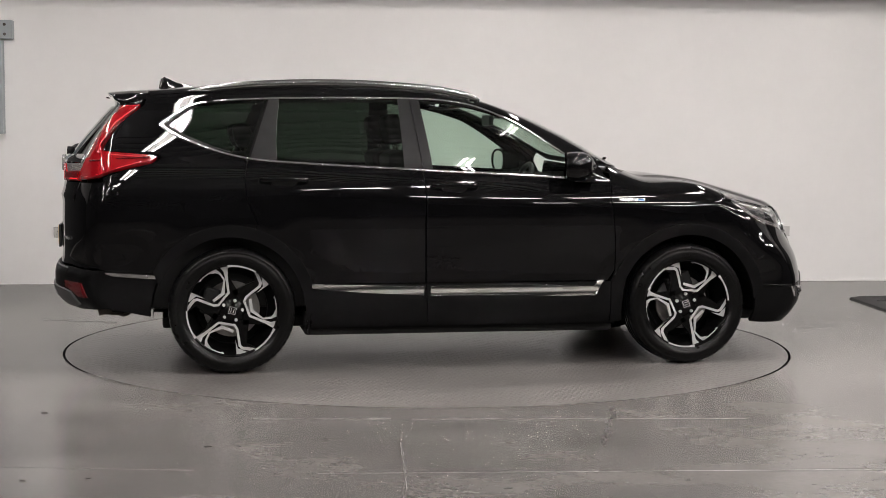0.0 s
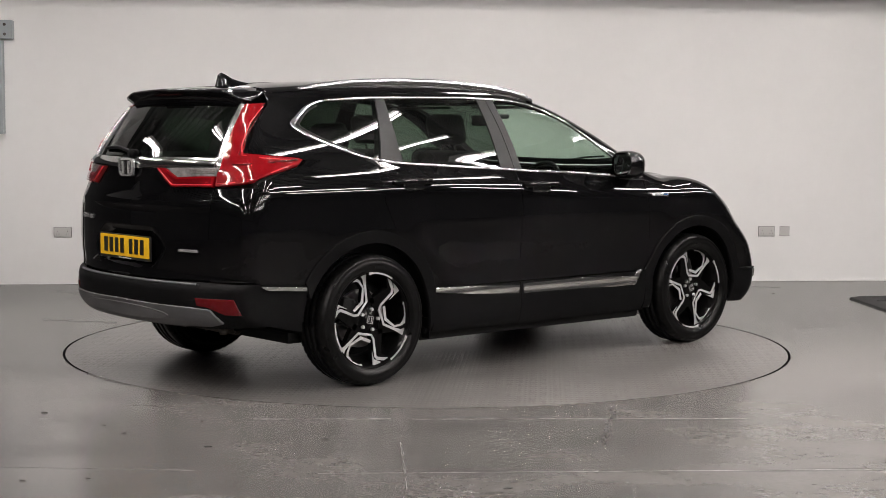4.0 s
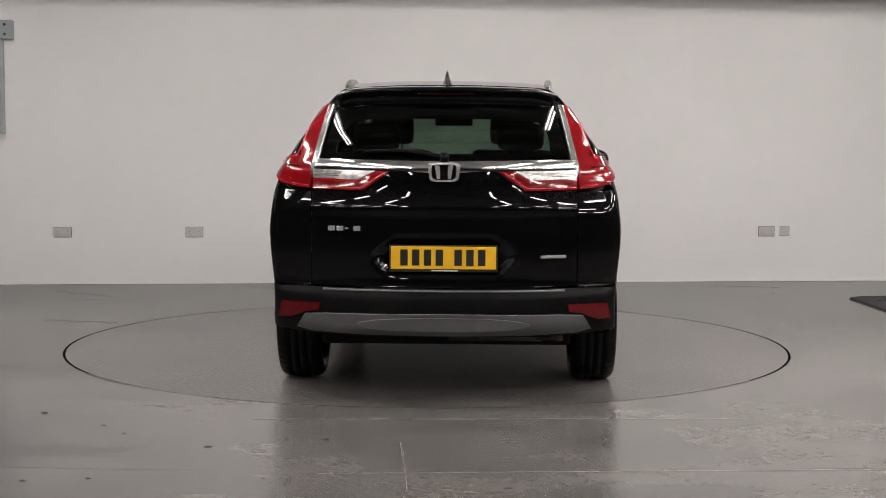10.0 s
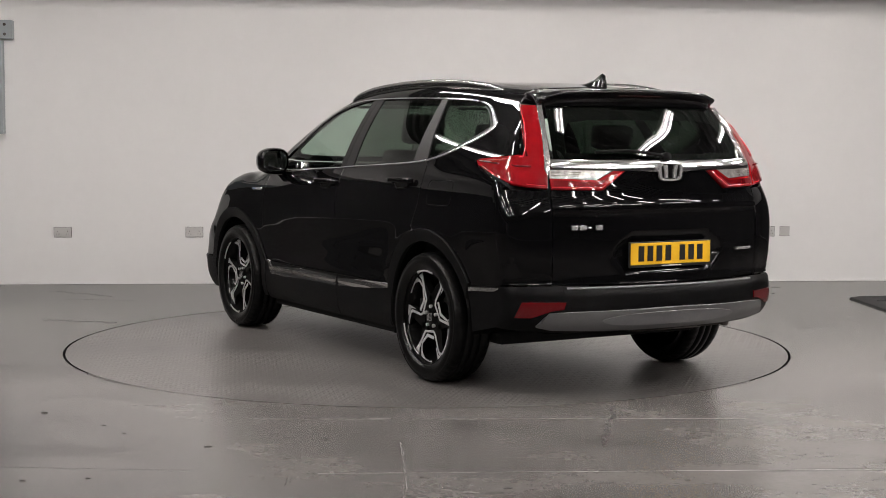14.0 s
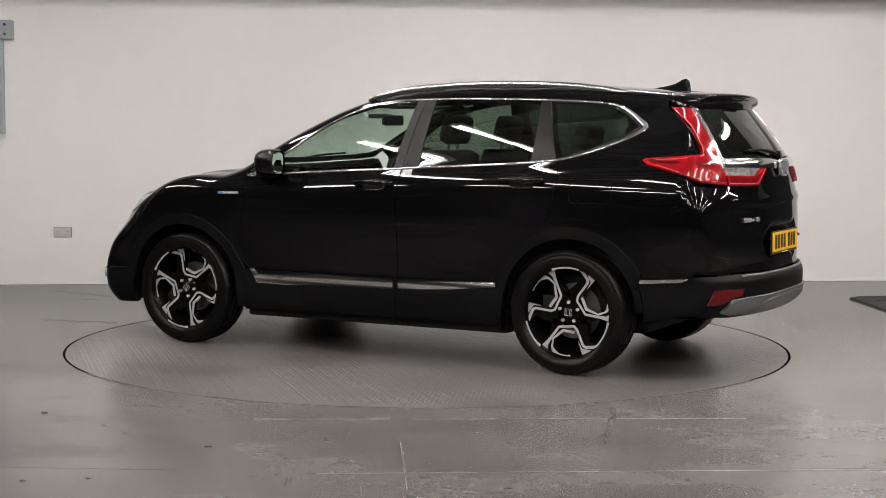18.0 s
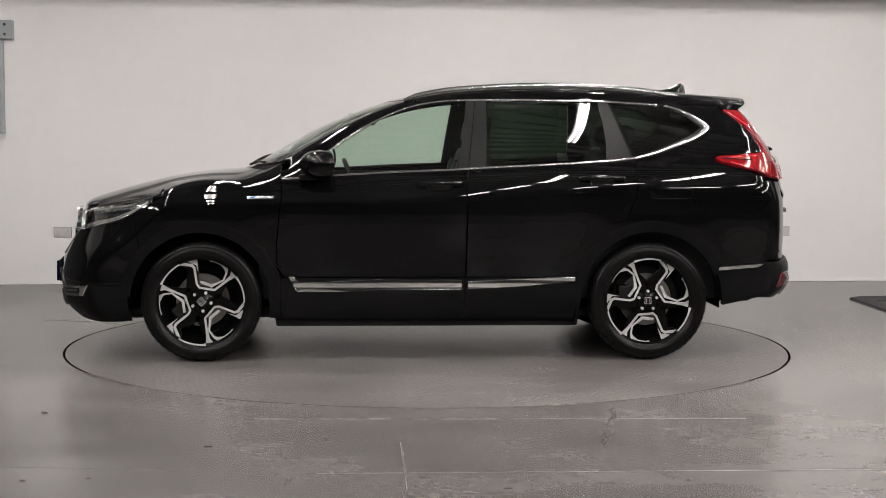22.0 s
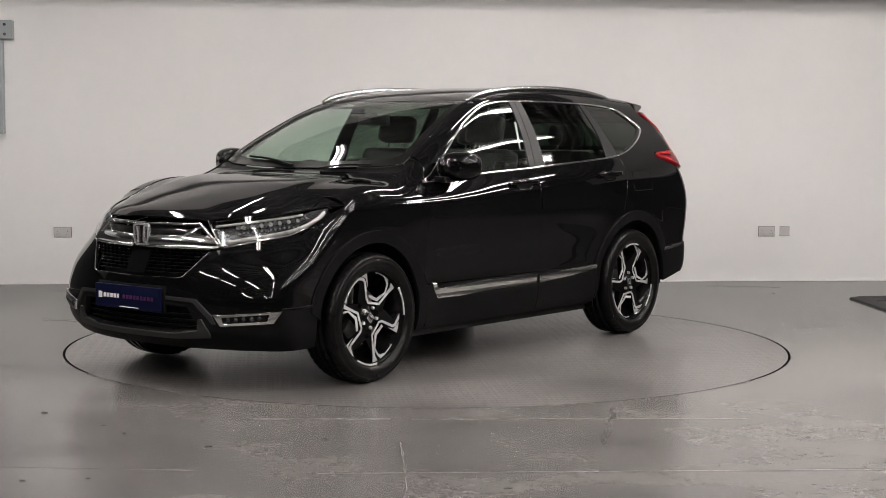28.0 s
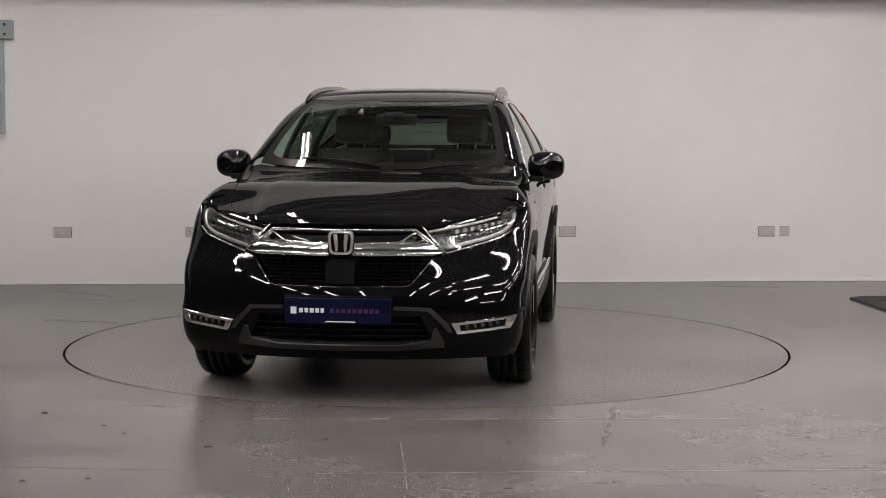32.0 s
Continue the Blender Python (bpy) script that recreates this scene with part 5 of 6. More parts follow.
# gate writing as plain bars
for k in range(4):
    y = 0.575 - 0.043 * k
    xx = float(lay([(y - 0.018, 0.886)], "B")[0][0])
    b = boxed(xx - 0.008, xx + 0.004, y - 0.034 if k != 2 else y - 0.016, y, 0.874 if k != 2 else 0.882, 0.897 if k != 2 else 0.889, 0.0015)
    part("gate_letter_bar", b, M_BADGE, tailgate, "plain chrome bar")
for y0, y1 in ((-0.476, -0.606),):
    xx = float(lay([((y0 + y1) / 2, 0.75)], "B")[0][0])
    n = skin_normal(lay([((y0 + y1) / 2, 0.75)], "B"))[0]
    b = boxed(-0.004, 0.006, y1, y0, 0.743, 0.757, 0.002)
    bmesh.ops.rotate(b, verts=b.verts, cent=(0, (y0 + y1) / 2, 0.75), matrix=Matrix.Rotation(math.atan2(n[1], n[0]) - math.pi, 3, "Z"))
    bmesh.ops.translate(b, verts=b.verts, vec=(xx - 0.003, 0, 0))
    part("gate_badge_bar", b, M_BADGE, tailgate, "slim chrome bar")

# number plate: yellow, its characters as plain bars
plate = part("number_plate", boxed(-2.318, -2.306, -0.259, 0.259, 0.690, 0.802, 0.003), M_YELLOW, car, "yellow number plate with plain dark bars")
y = 0.222
for k in range(7):
    if k == 4:
        y -= 0.034
    part("plate_bar", boxed(-2.3202, -2.3178, y - 0.046, y - 0.010, 0.708, 0.787), M_INK, plate, "plain dark bar")
    y -= 0.058
part("plate_frame", boxed(-2.315, -2.302, -0.266, 0.266, 0.676, 0.808, 0.003), M_INK, plate, "black plate frame")
part("plate_line", boxed(-2.3165, -2.3145, -0.07, 0.06, 0.680, 0.685), M_WHITEINK, plate, "thin white line")

# rear bumper
tb = []
bumper_half = [(0, 0.590), (0.40, 0.591), (0.62, 0.594), (0.62, 0.350), (0, 0.345)]
for half in both(bumper_half):
    tb.append(sheet(half, "B"))
seam = lay([(0.62, z) for z in np.linspace(0.350, 0.594, 7)], "B")
cut = lay([(-2.0, z) for z in np.linspace(0.586, 0.375, 7)], "L")
for m in (False, True):
    tb.append(side_of(sheet(bd(seam) + bd(cut), "BD"), m))
    tb.append(side_of(sheet([(-2.0, z) for z in np.linspace(0.586, 0.375, 7)] + [(-1.88, 0.348), (-1.785, 0.328)] + ring_arc(REAR_AXLE - 0.01, HUB_Z, 0.440, 183, 156, 8) + [(-1.748, 0.566), (-1.85, 0.573)], "L"), m))
rear_bumper = part("rear_bumper", skin_mesh("rear_bumper", tb, M_PLASTIC, 0.03), M_PLASTIC, car, "matt black rear bumper")
for m in (False, True):
    panel("chrome_strip", [("L", [(-2.03, 0.577), (-1.740, 0.558), (-1.740, 0.538), (-1.99, 0.556), (-2.02, 0.568)])], M_CHROME, rear_bumper, "short chrome strip", mirror=m, thick=0.01, lift=0.006)
    panel("reflector", [("BD", bd([(-2.245, 0.600, 0.514), (-2.13, 0.785, 0.514), (-2.095, 0.805, 0.436), (-2.155, 0.745, 0.436), (-2.21, 0.665, 0.470), (-2.24, 0.610, 0.478)]))], M_REDDEEP, rear_bumper, "dark red reflector", mirror=m, thick=0.01, lift=0.006)


def skid_shape(p, uv):
    d = (uv[:, 0] / 0.33) ** 2 + ((uv[:, 1] - 0.425) / 0.030) ** 2
    t = np.clip((1.4 - d) / 1.4, 0, 1)
    return -0.009 * t * t * (3 - 2 * t)


rear_skid_half = [(0, 0.470), (0.22, 0.469), (0.58, 0.465), (0.690, 0.458), (0.735, 0.392), (0.66, 0.375), (0.40, 0.366), (0, 0.363)]
panel("rear_skid", [("B", whole(rear_skid_half))], M_SATINDARK, rear_bumper, "dark satin silver skid plate", thick=0.03, lift=0.012, shape=skid_shape, step=0.02)
# lighter silver panel paints the sheen of the oval dent
panel("skid_sheen", [("B", whole(spline([(0, 0.452), (0.15, 0.451), (0.30, 0.445), (0.40, 0.431), (0.425, 0.420)], 3) + spline([(0.425, 0.420), (0.38, 0.405), (0.28, 0.396), (0.15, 0.392), (0, 0.391)], 3)[1:]))], M_SATIN, rear_bumper, "oval dent of the skid plate, its sheen painted in lighter silver", thick=0.004, lift=0.016, shape=skid_shape, step=0.02)
panel("valance", [("B", whole([(0, 0.36), (0.66, 0.36), (0.62, 0.330), (0, 0.322)]))], M_DARK, rear_bumper, thick=0.02, lift=-0.05)
strip_on("bumper_step", [(y, 0.583) for y in np.linspace(-0.60, 0.60, 15)], 0.012, "B", M_SATIN, rear_bumper, False, 0.004, "satin silver strip along the bumper step", 0.006)



# ---- wheels ----
def tyre_mesh():
    """A tyre with ribbed walls, blocks at the shoulders and grooves round the tread."""
    prof = [(0.258, -0.098), (0.264, -0.107), (0.272, -0.112), (0.276, -0.116), (0.290, -0.119), (0.294, -0.1205), (0.310, -0.1205), (0.314, -0.1188), (0.327, -0.1155), (0.330, -0.1165), (0.336, -0.112), (0.346, -0.100), (0.352, -0.084)]
    groove = []
    for y0 in (-0.045, 0.0, 0.045):
        groove += [(0.3545, y0 - 0.008), (0.346, y0 - 0.006), (0.346, y0 + 0.006), (0.3545, y0 + 0.008)]
    whole_prof = prof + groove + [(r, -y) for r, y in prof[::-1]]
    n, bm, rings = 192, bmesh.new(), []
    for r, y in whole_prof:
        ring = []
        for i in range(n):
            cut = 0.0035 if i % 4 == 0 and 0.08 < abs(y) < 0.1135 and r > 0.34 else 0.0
            a = 2 * math.pi * (i + (0.8 if abs(y) > 0.095 else 0.0)) / n
            ring.append(bm.verts.new(((r - cut) * math.cos(a), y * (1 - cut * 2), (r - cut) * math.sin(a))))
        rings.append(ring)
    for p, q in zip(rings, rings[1:]):
        for i in range(n):
            bm.faces.new((p[i], q[i], q[(i + 1) % n], p[(i + 1) % n]))
    bmesh.ops.recalc_face_normals(bm, faces=bm.faces)
    return bm


def arc_pts(r, a0, a1, n=8):
    return [(r * math.cos(radians(a0 + (a1 - a0) * i / n)), r * math.sin(radians(a0 + (a1 - a0) * i / n))) for i in range(n + 1)]


RIM = 0.266


def plate_bm(outline, y0, y1, turn):
    """A flat cut-out of the wheel face, with thickness along the axle."""
    bm = bmesh.new()
    c, s = math.cos(radians(turn)), math.sin(radians(turn))
    pts = [(a * c - b * s, a * s + b * c) for a, b in outline]
    lo = [bm.verts.new((a, y0, b)) for a, b in pts]
    hi = [bm.verts.new((a, y1, b)) for a, b in pts]
    n = len(pts)
    bm.faces.new(hi)
    for i in range(n):
        bm.faces.new((lo[i], lo[(i + 1) % n], hi[(i + 1) % n], hi[i]))
    bmesh.ops.recalc_face_normals(bm, faces=bm.faces)
    return bm


def ribbon(line, width):
    """An outline of a line with a width (one for all, or one per place)."""
    pts = [Vector(p) for p in line]
    left, right = [], []
    for i, p in enumerate(pts):
        d0 = (p - pts[max(i - 1, 0)]).normalized() if i else (pts[1] - p).normalized()
        d1 = (pts[min(i + 1, len(pts) - 1)] - p).normalized() if i < len(pts) - 1 else d0
        n0, n1 = Vector((-d0.y, d0.x)), Vector((-d1.y, d1.x))
        n = (n0 + n1).normalized()
        k = (width[i] if isinstance(width, (list, tuple)) else width) / 2 / max(0.5, n.dot(n0))
        left.append(tuple(p + n * k))
        right.append(tuple(p - n * k))
    return left + right[::-1]


# face of the wheel for one third, in rim radii; the bracket opens downwards
BRACKET = [(-0.60, -0.80), (-0.47, -0.665), (-0.365, -0.52), (-0.215, -0.325), (0.125, -0.295), (0.20, -0.36), (0.345, -0.695), (0.41, -0.735), (0.70, -0.70)]
INNER_LINE = [(0.14, -0.43), (-0.125, -0.40), (-0.352, -0.587), (-0.378, -0.76), (-0.325, -0.90)]


def wheel(name):
    hub = empty(name)
    part("tyre", tyre_mesh(), M_TYRE, hub, "black rubber tyre", smooth=True)
    rim = part("rim", lathe([(RIM, -0.105), (RIM + 0.004, -0.098), (RIM - 0.004, -0.088), (RIM - 0.014, -0.080), (RIM - 0.022, -0.05), (0.205, 0.0), (0.200, 0.06), (0.215, 0.10)], 60), M_WHEELBLACK, hub, "gloss black and machined alloy rim", smooth=True)
    part("rim_edge", lathe([(RIM - 0.003, -0.0995), (RIM - 0.005, -0.1015), (RIM - 0.012, -0.1010), (RIM - 0.0135, -0.096)], 60), M_WHEELBLACK, rim, "black rim edge")
    part("brake_disc", lathe([(0.055, 0.012), (0.158, 0.012), (0.158, 0.032), (0.055, 0.032)], 40), M_DISC, hub, "grey steel brake disc")
    bm = bmesh.new()
    box(bm, -0.175, -0.085, -0.045, 0.05, -0.06, 0.09, 0.015)
    part("brake_caliper", bm, M_UNDER, hub, "dark brake caliper")
    back = lathe([(0.0, 0.06), (0.21, 0.06)], 32)
    part("backing_plate", back, M_DARK, hub)
    R = RIM - 0.004
    face = -0.072
    sc = lambda pts: [(a * R, b * R) for a, b in pts]
    # spokes: three pairs of arms from the hub
    for k in range(3):
        t = 120 * k
        arm1 = sc([(-0.10, -0.22), (-0.215, -0.325), (-0.13, -0.385), (-0.335, -0.56), (-0.36, -0.92), (-0.62, -0.80), (-0.46, -0.55), (-0.36, -0.14)])
        arm2 = sc([(0.10, -0.22), (0.13, -0.32), (0.20, -0.40), (0.25, -0.64), (0.36, -0.93), (0.74, -0.66), (0.48, -0.62), (0.40, -0.10)])
        for arm in (arm1, arm2):
            part("spoke", plate_bm(arm, -0.030, face + 0.006, t), M_WHEELBLACK, rim, "gloss black spoke")
        part("machined_face", plate_bm(ribbon(sc(BRACKET), [0.026, 0.019, 0.0135, 0.0125, 0.0125, 0.0125, 0.0140, 0.0165, 0.018]), face + 0.002, face, t), M_MACHINED, rim, "bright machined spoke edge")
        part("machined_face", plate_bm(ribbon(arc_pts(R * 0.968, -46, -9, 10), [0.009] * 9 + [0.012, 0.016]), -0.099, -0.1035, t), M_MACHINED, rim, "bright machined spoke edge")
        part("machined_face", plate_bm(ribbon(sc(INNER_LINE), [0.016, 0.017, 0.0095, 0.011, 0.026]), face + 0.004, face + 0.001, t), M_MACHINED, rim, "bright machined spoke edge")
        part("machined_face", plate_bm(sc([(-0.40, -0.875), (-0.25, -0.965), (0.10, -0.985), (0.03, -0.915), (-0.03, -0.935), (-0.22, -0.905), (-0.30, -0.83)]), face + 0.003, face, t), M_MACHINED, rim, "bright machined spoke tip")
        part("machined_face", plate_bm(sc([(0.225, -0.60), (0.32, -0.765), (0.605, -0.80), (0.345, -0.94)]), face + 0.003, face, t), M_MACHINED, rim, "bright machined spoke tip")
        part("machined_face", plate_bm(sc([(-0.635, -0.765), (-0.475, -0.875), (-0.455, -0.595)]), face + 0.001, face - 0.0005, t), M_MACHINED, rim, "bright machined spoke tip")
    part("hub_face", lathe([(0.0, face - 0.002), (0.030, face - 0.002), (0.036, face + 0.006), (0.075, face + 0.010), (0.088, face + 0.030), (0.09, 0.0)], 30), M_WHEELBLACK, rim, "gloss black hub", smooth=True)
    cap_bm = bmesh.new()
    part("centre_cap", lathe([(0.0, face - 0.004), (0.029, face - 0.004), (0.031, face - 0.001)], 24), M_WHEELBLACK, rim, "black centre cap")
    for x0, x1, z0, z1 in ((-0.021, -0.016, -0.021, 0.021), (0.016, 0.021, -0.021, 0.021), (-0.016, 0.016, 0.017, 0.021), (-0.016, 0.016, -0.021, -0.017), (-0.010, -0.005, -0.014, 0.014), (0.005, 0.010, -0.014, 0.014)):
        box(cap_bm, x0, x1, face - 0.0065, face - 0.004, z0, z1)
    part("cap_badge", cap_bm, M_BADGE, rim, "plain chrome cap badge")
    for k in range(5):
        a = radians(90 + 72 * k)
        bm = bmesh.new()
        rod(bm, (0.057 * math.cos(a), face + 0.012, 0.057 * math.sin(a)), (0.057 * math.cos(a), face - 0.006, 0.057 * math.sin(a)), 0.0095, 6)
        part("wheel_nut", bm, M_MACHINED, rim, "steel wheel nut")
    return hub


TRACK = 0.796
first = wheel("wheel")
first.parent = car
first.matrix_basis = pose(FRONT_AXLE, -TRACK, HUB_Z) @ pose(0, 0, 0, 0, 70, 0)
for x, s, turn in ((REAR_AXLE, -1, 15), (FRONT_AXLE, 1, -45), (REAR_AXLE, 1, 0)):
    w = copy_thing(first, pose(x, s * TRACK, HUB_Z, 0, 0, 180 if s > 0 else 0) @ pose(0, 0, 0, 0, turn, 0))
    w.parent = car

# ---- door mirrors ----
for s in (-1, 1):
    hold = part("door_mirror", boxed(0.645, 0.755, min(s * 0.84, s * 0.93), max(s * 0.84, s * 0.93), 1.075, 1.108, 0.012), M_PLASTIC, car, "black door mirror on a stalk")
    bm = bmesh.new()
    n, rings = 12, []
    for i, (dx, ky, kz) in enumerate(((-0.085, 0.90, 0.88), (-0.072, 0.97, 0.96), (-0.02, 1.0, 1.0), (0.025, 0.94, 0.93), (0.058, 0.78, 0.76), (0.078, 0.52, 0.50), (0.085, 0.20, 0.2))):
        ring = []
        for k in range(24):
            t = 2 * math.pi * k / 24
            c, q = math.cos(t), math.sin(t)
            yy = math.copysign(abs(c) ** 0.7, c) * 0.108 * ky
            zz = math.copysign(abs(q) ** 0.7, q) * 0.086 * kz * (1.0 - 0.12 * (c > 0) * c)
            ring.append(bm.verts.new((0.655 + dx - 0.02 * c, s * (0.940 + yy), 1.166 + zz)))
        rings.append(ring)
    for p, q in zip(rings, rings[1:]):
        for k in range(24):
            bm.faces.new((p[k], p[(k + 1) % 24], q[(k + 1) % 24], q[k]))
    bm.faces.new(rings[-1])
    bmesh.ops.recalc_face_normals(bm, faces=bm.faces)
    part("mirror_shell", bm, M_PAINT, hold, "gloss black mirror shell", smooth=True)
    bm = bmesh.new()
    bm.faces.new([bm.verts.new((0.576 - 0.018 * math.cos(2 * math.pi * k / 24), s * (0.945 + math.copysign(abs(math.cos(2 * math.pi * k / 24)) ** 0.7, math.cos(2 * math.pi * k / 24)) * 0.092),
                                1.165 + math.copysign(abs(math.sin(2 * math.pi * k / 24)) ** 0.7, math.sin(2 * math.pi * k / 24)) * 0.066)) for k in range(24)])
    part("mirror_glass", bm, M_MIRROR, hold, "mirror glass")

# ---- wipers on the screen ----
for tip, root in (((0.945, -0.44), (1.06, 0.02)), ((0.975, 0.56), (1.075, 0.26))):
    p = lay([root, tip], "T")
    bm = bmesh.new()
    sweep(bm, spline([tuple(p[0] + np.array([0.0, 0, 0.010])), tuple((p[0] + p[1]) / 2 + np.array([0.0, 0, 0.020])), tuple(p[1] + np.array([0, 0, 0.010]))], 5), 0.020, 0.012)
    part("windscreen_wiper", bm, M_PLASTIC, car, "black wiper arm and blade")

# wing badges
for s in (-1, 1):
    m = s < 0
    b = panel("wing_badge", [("L", [(0.905, 0.981), (1.062, 0.978), (1.058, 0.964), (0.905, 0.967)])], M_BADGE, car, "slim chrome and blue wing badge", mirror=m, thick=0.004, lift=0.003, step=0.02)
    panel("badge_inlay", [("L", [(1.015, 0.976), (1.054, 0.975), (1.052, 0.966), (1.015, 0.968)])], M_BLUE, b, "blue inlay", mirror=m, thick=0.001, lift=0.0042, step=0.02)
fuel = rounded([(-1.335, 1.103), (-1.585, 1.103), (-1.585, 0.970), (-1.335, 0.970)], 0.03, 5)
strip_on("fuel_flap", fuel, 0.004, "L", M_DARK, car, False, 0.0012, "dark gap round the fuel flap", 0.002, closed=True)

# ---- underside and exhaust ----
under = part("underbody", boxed(-1.72, 1.98, -0.66, 0.66, 0.232, 0.30, 0.02), M_UNDER, car, "dark underbody tray")
part("underbody", boxed(-0.92, 0.90, -0.80, 0.80, 0.196, 0.34, 0.02), M_UNDER, car)
for x in (FRONT_AXLE, REAR_AXLE):
    bm = bmesh.new()
    rod(bm, (x, -0.74, HUB_Z), (x, 0.74, HUB_Z), 0.032, 10)
    box(bm, x - 0.10, x + 0.10, -0.30, 0.30, HUB_Z - 0.10, HUB_Z + 0.10, 0.03)
    part("axle", bm, M_UNDER, car)
part("underbody", boxed(-2.04, -1.78, -0.58, 0.58, 0.318, 0.38, 0.02), M_DARK, car, "dark tray below the boot")
bm = bmesh.new()
rod(bm, (-1.94, -0.02, 0.335), (-1.94, -0.50, 0.335), 0.050, 18)
part("silencer", bm, M_STEEL, car, "dull steel exhaust silencer", smooth=True)
bm = bmesh.new()
sweep(bm, spline([(-1.92, -0.42, 0.315), (-1.99, -0.53, 0.325), (-2.04, -0.57, 0.335), (-2.08, -0.58, 0.330)], 4), 0.05, 0.05)
part("exhaust_pipe", bm, M_STEEL, car, "dull steel tailpipe", smooth=True)
for s in (-1, 1):
    part("mud_flap", boxed(-0.905, -0.893, min(s * 0.70, s * 0.86), max(s * 0.70, s * 0.86), 0.215, 0.33), M_PLASTIC, car, "small black mud flap")

# ---- cabin ----
cabin = part("cabin_tub", boxed(-2.0, 1.05, -0.70, 0.70, 0.35, 0.40), M_SEAT, car, "dark cabin floor")
for s in (-1, 1):
    part("door_lining", boxed(-1.95, 1.0, min(s * 0.73, s * 0.76), max(s * 0.73, s * 0.76), 0.36, 1.09, 0.01), M_SEAT, car, "dark door lining")
part("bulkhead", boxed(0.95, 1.02, -0.72, 0.72, 0.36, 1.03), M_DARK, car)
part("load_floor", boxed(-2.12, -1.35, -0.66, 0.66, 0.66, 0.70, 0.01), M_SEAT, car, "dark load floor")
part("gate_lining", boxed(-2.17, -2.13, -0.60, 0.60, 0.66, 1.18, 0.01), M_SEAT, car, "dark tailgate lining")
lin = sheet(twhole([(0.10, 0), (0.06, 0.30), (0.0, 0.50), (-1.6, 0.50), (-1.85, 0.45), (-1.90, 0)]), "T", lift=-0.035)
part("headliner", skin_mesh("headliner", [lin], M_LINER, 0.01), M_LINER, car, "grey cloth headliner")
# dashboard with a hood over the dials
bm = bmesh.new()
rings = []
for y in np.linspace(-0.70, 0.70, 29):
    hump = 0.040 * math.exp(-((y + 0.37) / 0.16) ** 2)
    rings.append([bm.verts.new(v) for v in ((0.98, y, 0.80), (0.97, y, 1.045), (0.80, y, 1.060 + hump * 0.4), (0.62, y, 1.050 + hump), (0.575, y, 1.020 + hump), (0.56, y, 0.93), (0.62, y, 0.72), (0.70, y, 0.60))])
for p, q in zip(rings, rings[1:]):
    for k in range(7):
        bm.faces.new((p[k], p[k + 1], q[k + 1], q[k]))
bmesh.ops.recalc_face_normals(bm, faces=bm.faces)
part("dashboard", bm, M_SEAT, car, "black dashboard with a dial hood", smooth=True)
part("centre_console", boxed(-0.15, 0.62, -0.12, 0.12, 0.40, 0.86, 0.04), M_SEAT, car, "dark centre console")
# steering wheel on the right-hand side
m = Matrix.Translation((0.42, -0.37, 1.005)) @ Euler((0, radians(-66), 0)).to_matrix().to_4x4()
bm = bmesh.new()
n, rings = 32, []
for i in range(n):
    a = 2 * math.pi * i / n
    ring = []
    for k in range(8):
        b = 2 * math.pi * k / 8
        r = 0.178 + 0.015 * math.cos(b)
        ring.append(bm.verts.new(m @ Vector((r * math.cos(a), r * math.sin(a), 0.015 * math.sin(b)))))
    rings.append(ring)
for i in range(n):
    p, q = rings[i], rings[(i + 1) % n]
    for k in range(8):
        bm.faces.new((p[k], p[(k + 1) % 8], q[(k + 1) % 8], q[k]))
bmesh.ops.recalc_face_normals(bm, faces=bm.faces)
wheel_ring = part("steering_wheel", bm, M_SEAT, car, "black leather steering wheel", smooth=True)
bm = bmesh.new()
box(bm, -0.075, 0.07, -0.075, 0.075, -0.05, 0.01, 0.02, m)
box(bm, -0.02, 0.02, -0.17, 0.17, -0.02, 0.0, 0.006, m)
box(bm, -0.17, 0.0, -0.018, 0.018, -0.02, 0.0, 0.006, m)
part("steering_boss", bm, M_SEAT, wheel_ring)


def seat(x, y, wide, back_top, rest_top, rests=(0.0,), rest_w=0.135):
    s = part("seat", boxed(x - 0.08, x + 0.46, y - wide, y + wide, 0.56, 0.72, 0.05), M_SEAT, car, "black leather seat with headrest")
    tilt = Matrix.Translation((x - 0.04, y, 0.68)) @ Euler((0, radians(-14), 0)).to_matrix().to_4x4()
    bm = bmesh.new()
    box(bm, -0.06, 0.08, -wide, wide, 0.0, back_top, 0.05, tilt)
    box(bm, -0.02, 0.11, -wide, -wide + 0.09, 0.05, back_top * 0.85, 0.03, tilt)
    box(bm, -0.02, 0.11, wide - 0.09, wide, 0.05, back_top * 0.85, 0.03, tilt)
    part("backrest", bm, M_SEAT, s, "black leather backrest", smooth=True)
    for r in rests:
        bm = bmesh.new()
        box(bm, -0.02, 0.085, r - rest_w, r + rest_w, back_top + 0.035, rest_top, 0.045, tilt)
        part("headrest", bm, M_SEAT, s, "black leather headrest", smooth=True)
        for e in (-0.06, 0.06):
            bm = bmesh.new()
            rod(bm, tilt @ Vector((0.03, r + e, back_top - 0.03)), tilt @ Vector((0.03, r + e, back_top + 0.07)), 0.007, 6)
            part("headrest_post", bm, M_STEEL, s, "steel headrest post")


